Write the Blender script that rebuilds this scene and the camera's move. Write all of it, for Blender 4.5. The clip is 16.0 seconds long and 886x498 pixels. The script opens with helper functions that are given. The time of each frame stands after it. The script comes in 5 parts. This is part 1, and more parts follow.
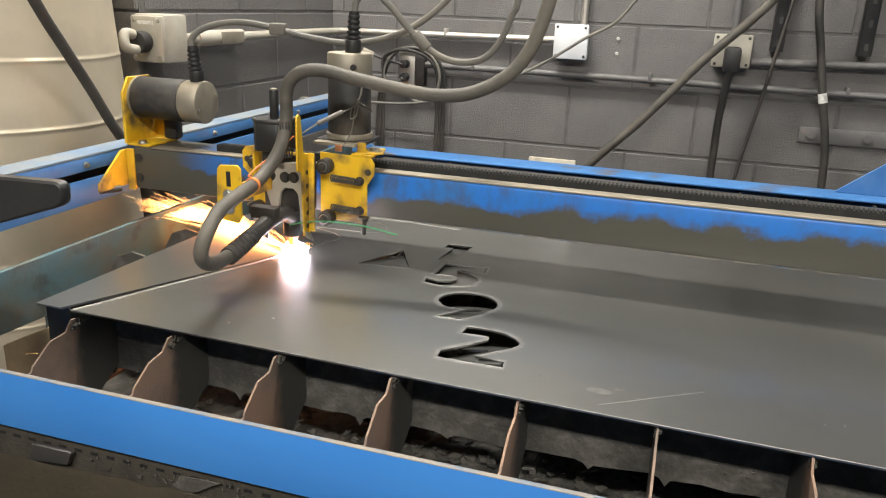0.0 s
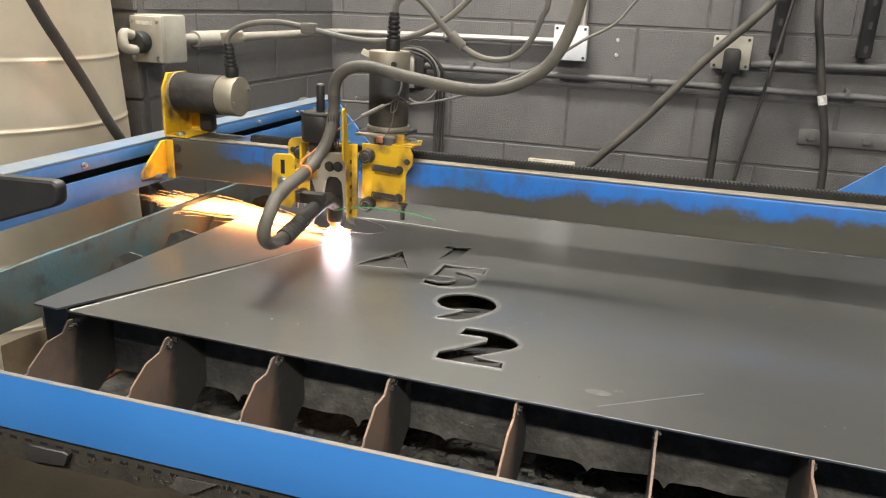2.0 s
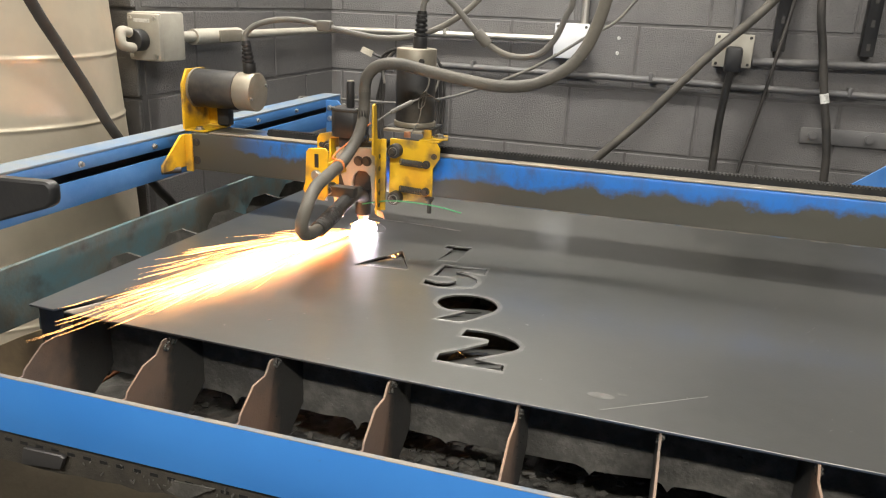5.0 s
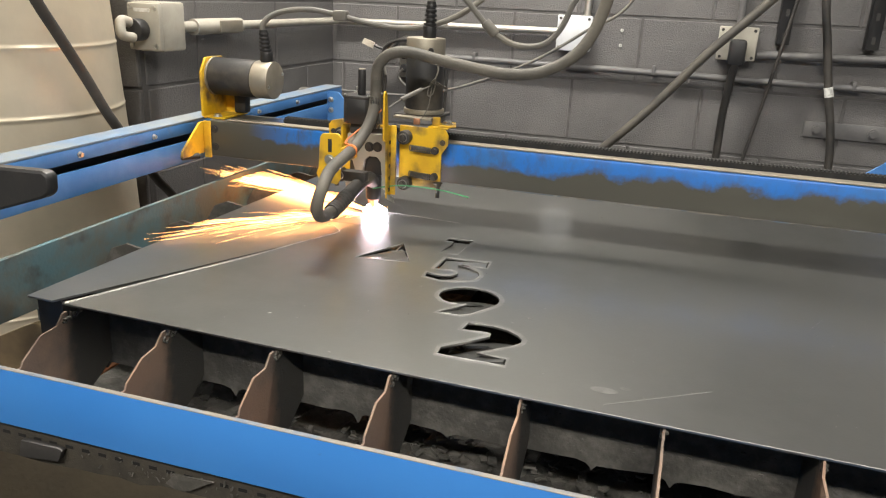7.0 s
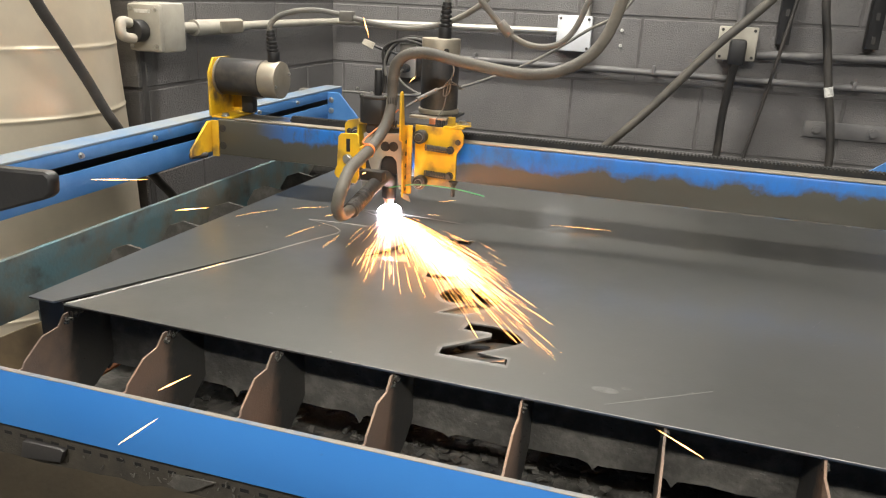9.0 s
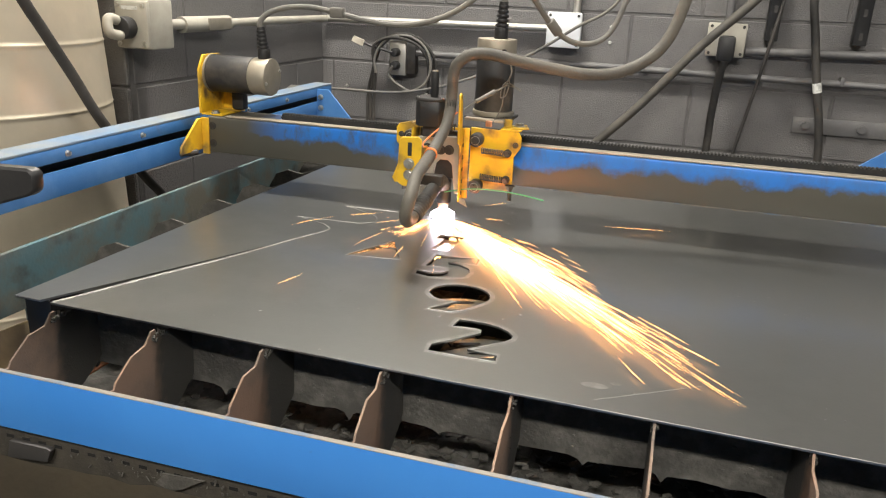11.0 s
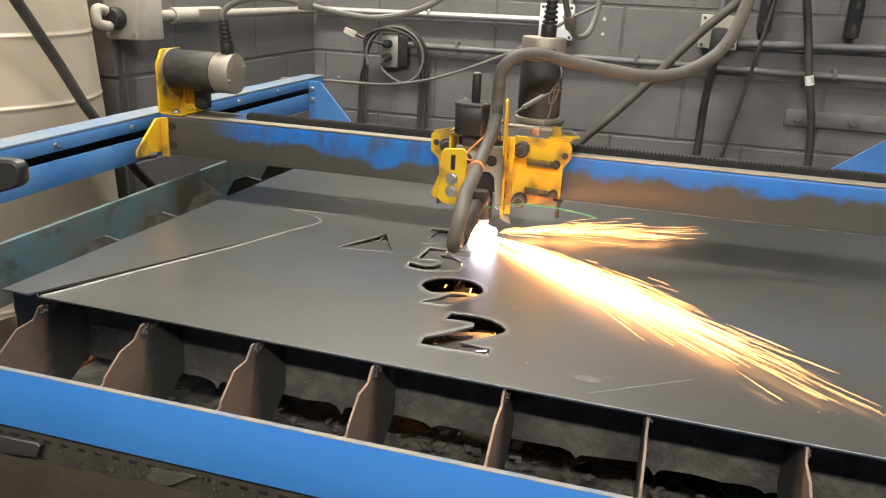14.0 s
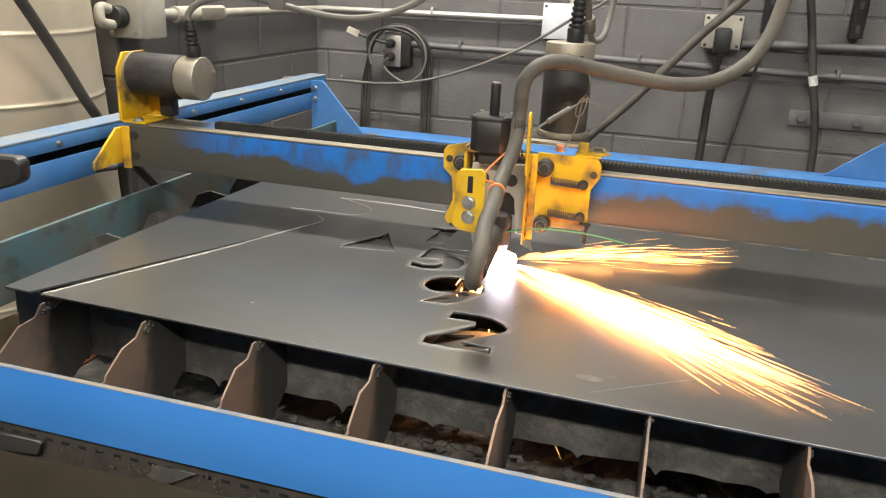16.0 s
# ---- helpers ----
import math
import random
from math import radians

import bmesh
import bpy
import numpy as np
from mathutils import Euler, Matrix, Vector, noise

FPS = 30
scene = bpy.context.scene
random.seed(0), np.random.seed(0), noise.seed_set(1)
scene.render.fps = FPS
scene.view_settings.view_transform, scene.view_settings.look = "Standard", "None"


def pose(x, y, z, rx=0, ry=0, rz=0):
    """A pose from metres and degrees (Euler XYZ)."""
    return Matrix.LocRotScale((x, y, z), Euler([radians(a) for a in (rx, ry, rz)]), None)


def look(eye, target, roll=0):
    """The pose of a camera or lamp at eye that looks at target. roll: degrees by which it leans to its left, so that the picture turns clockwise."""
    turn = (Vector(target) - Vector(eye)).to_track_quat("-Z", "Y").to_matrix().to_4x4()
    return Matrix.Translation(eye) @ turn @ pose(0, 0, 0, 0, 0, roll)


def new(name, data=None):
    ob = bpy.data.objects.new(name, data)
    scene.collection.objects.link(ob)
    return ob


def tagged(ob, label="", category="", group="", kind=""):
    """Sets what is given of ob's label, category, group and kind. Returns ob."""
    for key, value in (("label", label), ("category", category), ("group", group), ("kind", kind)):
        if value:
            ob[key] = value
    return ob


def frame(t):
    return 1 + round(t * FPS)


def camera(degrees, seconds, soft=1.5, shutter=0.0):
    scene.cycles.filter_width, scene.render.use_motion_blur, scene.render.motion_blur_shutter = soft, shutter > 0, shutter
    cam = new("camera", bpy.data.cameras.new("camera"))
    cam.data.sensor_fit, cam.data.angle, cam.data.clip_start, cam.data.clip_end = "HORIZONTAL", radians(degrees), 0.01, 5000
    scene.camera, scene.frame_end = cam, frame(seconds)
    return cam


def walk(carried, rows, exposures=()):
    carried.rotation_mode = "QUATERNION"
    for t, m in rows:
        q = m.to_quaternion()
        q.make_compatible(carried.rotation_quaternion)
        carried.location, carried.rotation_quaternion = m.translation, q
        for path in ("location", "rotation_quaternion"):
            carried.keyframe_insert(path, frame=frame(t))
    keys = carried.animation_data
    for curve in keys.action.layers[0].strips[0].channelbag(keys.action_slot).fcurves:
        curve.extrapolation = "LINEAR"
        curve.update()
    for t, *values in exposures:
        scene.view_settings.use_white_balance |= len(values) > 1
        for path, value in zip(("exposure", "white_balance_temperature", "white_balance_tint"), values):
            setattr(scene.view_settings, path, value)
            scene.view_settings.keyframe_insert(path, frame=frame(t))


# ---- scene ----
cam = camera(60.5, 16.0, 1.15)
PATH = [
    (0, (0.728, -0.741, 1.261), (0.184, 1.082, 0.645), 2.3),
    (0.5, (0.73, -0.745, 1.26), (0.187, 1.08, 0.647), 2.3),
    (1, (0.731, -0.742, 1.26), (0.187, 1.082, 0.647), 2.3),
    (1.5, (0.729, -0.74, 1.259), (0.187, 1.085, 0.647), 2.3),
    (2, (0.728, -0.738, 1.259), (0.185, 1.087, 0.647), 2.4),
    (2.5, (0.729, -0.738, 1.26), (0.185, 1.086, 0.648), 2.3),
    (3, (0.729, -0.739, 1.26), (0.185, 1.086, 0.649), 2.4),
    (3.5, (0.729, -0.74, 1.261), (0.185, 1.085, 0.649), 2.4),
    (4, (0.728, -0.737, 1.261), (0.184, 1.089, 0.65), 2.3),
    (6.5, (0.718, -0.717, 1.254), (0.18, 1.102, 0.622), 2.7),
    (7, (0.719, -0.719, 1.255), (0.179, 1.099, 0.621), 2.7),
    (7.5, (0.719, -0.72, 1.256), (0.177, 1.097, 0.621), 2.7),
    (8, (0.718, -0.719, 1.256), (0.174, 1.098, 0.622), 2.6),
    (8.5, (0.718, -0.719, 1.256), (0.174, 1.098, 0.622), 2.6),
    (9, (0.718, -0.72, 1.255), (0.178, 1.098, 0.622), 2.6),
    (11.5, (0.721, -0.716, 1.252), (0.207, 1.108, 0.612), 2.6),
    (12, (0.72, -0.713, 1.251), (0.211, 1.111, 0.608), 2.7),
    (12.5, (0.72, -0.714, 1.252), (0.218, 1.11, 0.604), 2.8),
    (13, (0.721, -0.715, 1.251), (0.222, 1.11, 0.602), 2.7),
    (13.5, (0.72, -0.717, 1.252), (0.225, 1.107, 0.599), 2.8),
    (14, (0.719, -0.712, 1.251), (0.222, 1.111, 0.596), 2.7),
    (14.5, (0.72, -0.712, 1.249), (0.221, 1.111, 0.595), 2.7),
    (15, (0.718, -0.711, 1.25), (0.22, 1.111, 0.592), 2.8),
    (15.5, (0.72, -0.712, 1.25), (0.218, 1.109, 0.594), 2.8),
    (16, (0.72, -0.711, 1.249), (0.216, 1.11, 0.594), 2.8),
]
walk(cam, [(t, look(eye, target, roll)) for t, eye, target, roll in PATH])

# ---- light ----
world = bpy.data.worlds.new("world")
scene.world = world
world.use_nodes = True
world.node_tree.nodes["Background"].inputs[0].default_value = (0.55, 0.6, 0.7, 1)
world.node_tree.nodes["Background"].inputs[1].default_value = 0.05
scene.view_settings.exposure = 0.0


def area_lamp(name, m, sx, sy, watts, colour):
    data = bpy.data.lights.new(name, "AREA")
    data.shape, data.size, data.size_y, data.energy, data.color = "RECTANGLE", sx, sy, watts, colour
    ob = new(name, data)
    ob.matrix_world = m
    return ob


WALL_Y = 1.82
WEST_X = -0.475
LAMPS = ((-0.2, 0.95, 0.6, 128), (2.3, 0.5, 0.6, 34), (0.9, -2.2, 1.2, 210))
for lx, ly, half, lw in LAMPS:
    area_lamp("ceiling_tube_light", pose(lx, ly, 2.93), half * 2, 0.18, lw, (1.0, 0.95, 0.86))

# ---- materials ----


def material(name, rgb, rough=0.5, metal=0.0, second=None, scale=12.0, low=0.4, high=0.65, bump=0.1, fine=180.0, rough2=None, detail=6.0,
             third=None, scale3=3.0, low3=0.5, high3=0.7, metal2=None):
    """Principled surface: base colour broken by one or two masks of noise, fine relief and uneven gloss."""
    mat = bpy.data.materials.new(name)
    mat.use_nodes = True
    nt = mat.node_tree
    n, l = nt.nodes, nt.links
    bsdf = n["Principled BSDF"]
    co = n.new("ShaderNodeTexCoord")
    na = n.new("ShaderNodeTexNoise")
    na.inputs["Scale"].default_value, na.inputs["Detail"].default_value, na.inputs["Roughness"].default_value = scale, detail, 0.62
    l.new(co.outputs["Object"], na.inputs["Vector"])
    ra = n.new("ShaderNodeMapRange")
    ra.inputs[1].default_value, ra.inputs[2].default_value = low, high
    l.new(na.outputs["Fac"], ra.inputs[0])
    mix = n.new("ShaderNodeMix")
    mix.data_type = "RGBA"
    mix.inputs[6].default_value = (*rgb, 1)
    mix.inputs[7].default_value = (*(second or tuple(c * 0.75 for c in rgb)), 1)
    l.new(ra.outputs[0], mix.inputs[0])
    colour = mix.outputs[2]
    if third:
        nb = n.new("ShaderNodeTexNoise")
        nb.inputs["Scale"].default_value, nb.inputs["Detail"].default_value = scale3, 5
        l.new(co.outputs["Object"], nb.inputs["Vector"])
        rb = n.new("ShaderNodeMapRange")
        rb.inputs[1].default_value, rb.inputs[2].default_value = low3, high3
        l.new(nb.outputs["Fac"], rb.inputs[0])
        m2 = n.new("ShaderNodeMix")
        m2.data_type = "RGBA"
        m2.inputs[7].default_value = (*third, 1)
        l.new(colour, m2.inputs[6])
        l.new(rb.outputs[0], m2.inputs[0])
        colour = m2.outputs[2]
    l.new(colour, bsdf.inputs["Base Color"])
    nf = n.new("ShaderNodeTexNoise")
    nf.inputs["Scale"].default_value, nf.inputs["Detail"].default_value = fine, 4
    l.new(co.outputs["Object"], nf.inputs["Vector"])
    rr = n.new("ShaderNodeMapRange")
    rr.inputs[3].default_value, rr.inputs[4].default_value = rough, rough2 if rough2 is not None else min(1, rough + 0.15)
    l.new(na.outputs["Fac"], rr.inputs[0])
    l.new(rr.outputs[0], bsdf.inputs["Roughness"])
    bsdf.inputs["Metallic"].default_value = metal
    if metal2 is not None:
        mm = n.new("ShaderNodeMapRange")
        mm.inputs[3].default_value, mm.inputs[4].default_value = metal, metal2
        l.new(ra.outputs[0], mm.inputs[0])
        l.new(mm.outputs[0], bsdf.inputs["Metallic"])
    if bump:
        b = n.new("ShaderNodeBump")
        b.inputs["Strength"].default_value, b.inputs["Distance"].default_value = bump, 0.004
        l.new(nf.outputs["Fac"], b.inputs["Height"])
        l.new(b.outputs[0], bsdf.inputs["Normal"])
    return mat


def glowing(name, rgb, strength):
    mat = bpy.data.materials.new(name)
    mat.use_nodes = True
    bsdf = mat.node_tree.nodes["Principled BSDF"]
    bsdf.inputs["Base Color"].default_value = (*rgb, 1)
    bsdf.inputs["Emission Color"].default_value = (*rgb, 1)
    bsdf.inputs["Emission Strength"].default_value = strength
    return mat


BLUE = (0.03, 0.178, 0.53)
M_BLUE = material("blue_paint", (0.04, 0.15, 0.38), 0.45, 0.0, (0.075, 0.2, 0.44), 9, 0.42, 0.7, 0.06, 220, third=(0.1, 0.085, 0.07), scale3=6, low3=0.6, high3=0.7)
M_FRONT = material("blue_front_paint", BLUE, 0.36, 0.0, (0.036, 0.195, 0.55), 6, 0.4, 0.7, 0.04, 240, third=(0.05, 0.12, 0.3), scale3=26, low3=0.7, high3=0.76)
M_RAILTOP = material("dusty_blue_paint", (0.11, 0.19, 0.31), 0.6, 0.0, (0.2, 0.22, 0.23), 8, 0.35, 0.6, 0.08, 200)
M_TEAL = material("sooty_blue_paint", (0.075, 0.14, 0.16), 0.45, 0.0, (0.11, 0.105, 0.085), 9, 0.42, 0.6, 0.15, 150, third=(0.05, 0.055, 0.05), scale3=16, low3=0.55, high3=0.68)
M_YELLOW = material("yellow_paint", (0.68, 0.42, 0.012), 0.42, 0.0, (0.54, 0.31, 0.018), 14, 0.42, 0.68, 0.06, 220, third=(0.13, 0.085, 0.04), scale3=19, low3=0.5, high3=0.68)
M_WALL = material("grey_block_paint", (0.116, 0.112, 0.112), 0.48, 0.0, (0.143, 0.138, 0.136), 5, 0.4, 0.65, 0.85, 230, third=(0.098, 0.095, 0.096), scale3=1.6, low3=0.45, high3=0.7)


def add_pits(mat, scale, depth):
    """Small holes of the block face under the paint."""
    n, l = mat.node_tree.nodes, mat.node_tree.links
    bsdf = n["Principled BSDF"]
    old = bsdf.inputs["Normal"].links[0].from_socket
    co = n.new("ShaderNodeTexCoord")
    vo = n.new("ShaderNodeTexNoise")
    vo.inputs["Scale"].default_value, vo.inputs["Detail"].default_value, vo.inputs["Roughness"].default_value = scale, 3, 0.6
    l.new(co.outputs["Object"], vo.inputs["Vector"])
    ra = n.new("ShaderNodeMapRange")
    ra.inputs[1].default_value, ra.inputs[2].default_value = 0.29, 0.36
    l.new(vo.outputs["Fac"], ra.inputs[0])
    b = n.new("ShaderNodeBump")
    b.inputs["Strength"].default_value, b.inputs["Distance"].default_value = 0.9, depth
    l.new(ra.outputs[0], b.inputs["Height"])
    l.new(old, b.inputs["Normal"])
    l.new(b.outputs[0], bsdf.inputs["Normal"])


def add_crust(mat, y0, y1, rgb):
    """Grey slag that covers a slat from y0 inwards, with a ragged border."""
    n, l = mat.node_tree.nodes, mat.node_tree.links
    bsdf = n["Principled BSDF"]
    old = bsdf.inputs["Base Color"].links[0].from_socket
    co = n.new("ShaderNodeTexCoord")
    sep = n.new("ShaderNodeSeparateXYZ")
    l.new(co.outputs["Object"], sep.inputs[0])
    no = n.new("ShaderNodeTexNoise")
    no.inputs["Scale"].default_value, no.inputs["Detail"].default_value = 60, 5
    l.new(co.outputs["Object"], no.inputs["Vector"])
    ad = n.new("ShaderNodeMath")
    ad.operation = "MULTIPLY_ADD"
    ad.inputs[1].default_value = 0.03
    l.new(no.outputs["Fac"], ad.inputs[0])
    l.new(sep.outputs["Y"], ad.inputs[2])
    ra = n.new("ShaderNodeMapRange")
    ra.inputs[1].default_value, ra.inputs[2].default_value = y0 + 0.015, y1 + 0.015
    l.new(ad.outputs[0], ra.inputs[0])
    mix = n.new("ShaderNodeMix")
    mix.data_type = "RGBA"
    mix.inputs[7].default_value = (*rgb, 1)
    l.new(old, mix.inputs[6])
    l.new(ra.outputs[0], mix.inputs[0])
    l.new(mix.outputs[2], bsdf.inputs["Base Color"])


add_pits(M_WALL, 170, 0.0028)
M_MORTAR = material("painted_mortar", (0.108, 0.104, 0.103), 0.7, 0.0, None, 20, 0.4, 0.6, 0.5, 140)
M_SHEET = material("mill_scale_steel", (0.208, 0.209, 0.201), 0.3, 0.85, (0.156, 0.158, 0.152), 3.4, 0.35, 0.68, 0.03, 240, rough2=0.42, detail=9.0, third=(0.24, 0.238, 0.226), scale3=1.7, low3=0.45, high3=0.7)
for socket, value in (("Coat Weight", 0.5), ("Coat Roughness", 0.13), ("Coat IOR", 1.6)):
    M_SHEET.node_tree.nodes["Principled BSDF"].inputs[socket].default_value = value
M_SLAT = material("rusty_slat_steel", (0.24, 0.165, 0.122), 0.55, 0.3, (0.13, 0.106, 0.09), 8, 0.4, 0.65, 0.2, 420, third=(0.3, 0.18, 0.12), scale3=5, low3=0.5, high3=0.7)
add_crust(M_SLAT, -0.604, -0.585, (0.075, 0.072, 0.066))
M_SLAG = material("slag_crust", (0.056, 0.053, 0.047), 0.75, 0.2, (0.1, 0.094, 0.083), 40, 0.45, 0.65, 0.45, 170)
M_DARK = material("dark_steel", (0.05, 0.048, 0.047), 0.5, 0.5, (0.09, 0.075, 0.06), 18, 0.5, 0.7, 0.15, 160)
M_BLACK = material("black_plastic", (0.012, 0.012, 0.013), 0.42, 0.0, (0.03, 0.028, 0.026), 10, 0.5, 0.75, 0.08, 200)
M_RUBBER = material("black_rubber_hose", (0.022, 0.021, 0.02), 0.55, 0.0, (0.06, 0.053, 0.046), 7, 0.42, 0.7, 0.15, 220)
M_HOSE = material("dusty_torch_lead", (0.052, 0.048, 0.042), 0.55, 0.0, (0.105, 0.094, 0.077), 9, 0.4, 0.65, 0.25, 260)
M_CABLE = material("grey_cable", (0.1, 0.097, 0.09), 0.55, 0.0, (0.17, 0.155, 0.13), 12, 0.4, 0.7, 0.1, 220)
M_ALU = material("brushed_aluminium", (0.36, 0.325, 0.265), 0.45, 0.7, (0.28, 0.255, 0.205), 18, 0.4, 0.7, 0.06, 200)
M_GALV = material("galvanised_steel", (0.76, 0.67, 0.52), 0.32, 0.6, (0.64, 0.57, 0.45), 6, 0.35, 0.65, 0.05, 90, third=(0.56, 0.49, 0.38), scale3=2.5, low3=0.5, high3=0.75)
M_EMT = material("bare_conduit", (0.55, 0.53, 0.49), 0.42, 1.0, (0.5, 0.48, 0.44), 14, 0.45, 0.7, 0.05, 150)
M_WHITE = material("white_plastic_box", (0.62, 0.64, 0.67), 0.4, 0.0, (0.55, 0.56, 0.58), 14, 0.45, 0.7, 0.02, 200)
M_BEIGE = material("grey_beige_enclosure", (0.36, 0.34, 0.29), 0.45, 0.0, (0.28, 0.26, 0.22), 11, 0.45, 0.7, 0.06, 180)
M_GREYPAINT = material("grey_painted_pipe", (0.1, 0.098, 0.1), 0.42, 0.0, (0.15, 0.145, 0.14), 13, 0.45, 0.7, 0.08, 200)
M_BOLT = material("zinc_bolt", (0.6, 0.6, 0.58), 0.3, 1.0, (0.35, 0.33, 0.3), 60, 0.45, 0.65, 0.05, 200)
M_ANGLE = material("dusty_slotted_steel", (0.05, 0.043, 0.033), 0.7, 0.2, (0.03, 0.027, 0.022), 22, 0.4, 0.65, 0.5, 200)
M_VOID = material("dark_slot", (0.003, 0.003, 0.003), 0.95, 0.0, None, 30, 0.4, 0.6, 0.0)
M_KERF = material("bright_kerf_edge", (0.45, 0.44, 0.41), 0.4, 0.8, (0.3, 0.29, 0.28), 30, 0.45, 0.6, 0.05, 300)
# orange light on the tray offcut is put into its base colour
M_LIT_SCRAP = material("orange_lit_scrap", (0.36, 0.11, 0.035), 0.6, 0.1, (0.26, 0.085, 0.03), 30, 0.4, 0.6, 0.2, 200)
M_RUST = material("brown_hopper_steel", (0.075, 0.06, 0.038), 0.45, 0.3, (0.05, 0.04, 0.028), 5, 0.4, 0.65, 0.2, 100)
M_FLOOR = material("concrete_floor", (0.2, 0.195, 0.185), 0.7, 0.0, (0.15, 0.145, 0.135), 6, 0.4, 0.65, 0.3, 120)
M_CEIL = material("white_ceiling", (0.6, 0.6, 0.58), 0.8, 0.0, None, 4, 0.4, 0.6, 0.1, 100)
M_ROOM = material("unseen_pale_wall", (0.3, 0.288, 0.27), 0.7, 0.0, (0.25, 0.24, 0.22), 2, 0.4, 0.65, 0.1, 100)
M_COPPER = material("copper_nozzle", (0.65, 0.33, 0.2), 0.35, 1.0, None, 30, 0.4, 0.6, 0.05, 200)
M_GREEN = material("green_wire_jacket", (0.06, 0.28, 0.12), 0.4, 0.0, None, 30, 0.4, 0.6, 0.05, 200)
M_ORANGE = material("orange_cord", (0.75, 0.22, 0.06), 0.5, 0.0, None, 30, 0.4, 0.6, 0.05, 200)
M_LABEL = material("white_label", (0.65, 0.65, 0.62), 0.5, 0.0, (0.4, 0.4, 0.38), 80, 0.5, 0.6, 0.02, 200)
M_WOOD = material("pale_plate", (0.5, 0.46, 0.38), 0.6, 0.0, (0.35, 0.31, 0.25), 20, 0.45, 0.7, 0.1, 160)
M_RACK = material("black_gear_rack", (0.014, 0.014, 0.014), 0.8, 0.0, (0.03, 0.028, 0.025), 40, 0.45, 0.7, 0.1, 200)
M_BURR = material("dull_cut_burr", (0.27, 0.265, 0.255), 0.45, 0.75, (0.2, 0.2, 0.2), 90, 0.45, 0.6, 0.1, 300)
M_SMUDGE = material("rubbed_steel", (0.275, 0.273, 0.26), 0.36, 0.84, (0.21, 0.209, 0.2), 40, 0.4, 0.6, 0.05, 300)
M_MOTOR = material("black_motor_shell", (0.018, 0.018, 0.019), 0.5, 0.1, (0.13, 0.113, 0.09), 7, 0.45, 0.72, 0.05, 200)
M_BOARD = material("scorched_board", (0.26, 0.19, 0.1), 0.6, 0.0, (0.17, 0.12, 0.07), 9, 0.4, 0.65, 0.15, 160)
M_LIP = material("worn_paint_edge", (0.22, 0.2, 0.175), 0.6, 0.1, (0.12, 0.16, 0.22), 25, 0.45, 0.65, 0.1, 200)
M_ARC = glowing("plasma_arc", (0.94, 0.88, 1.0), 78)
M_SPARK = glowing("white_hot_spark", (1.0, 0.6, 0.25), 14)
M_EMBER = glowing("orange_spark", (1.0, 0.44, 0.13), 10)
M_MOLTEN = glowing("molten_drop", (1.0, 0.45, 0.14), 18)
M_TUBE = glowing("lit_tube", (1.0, 0.96, 0.88), 6)


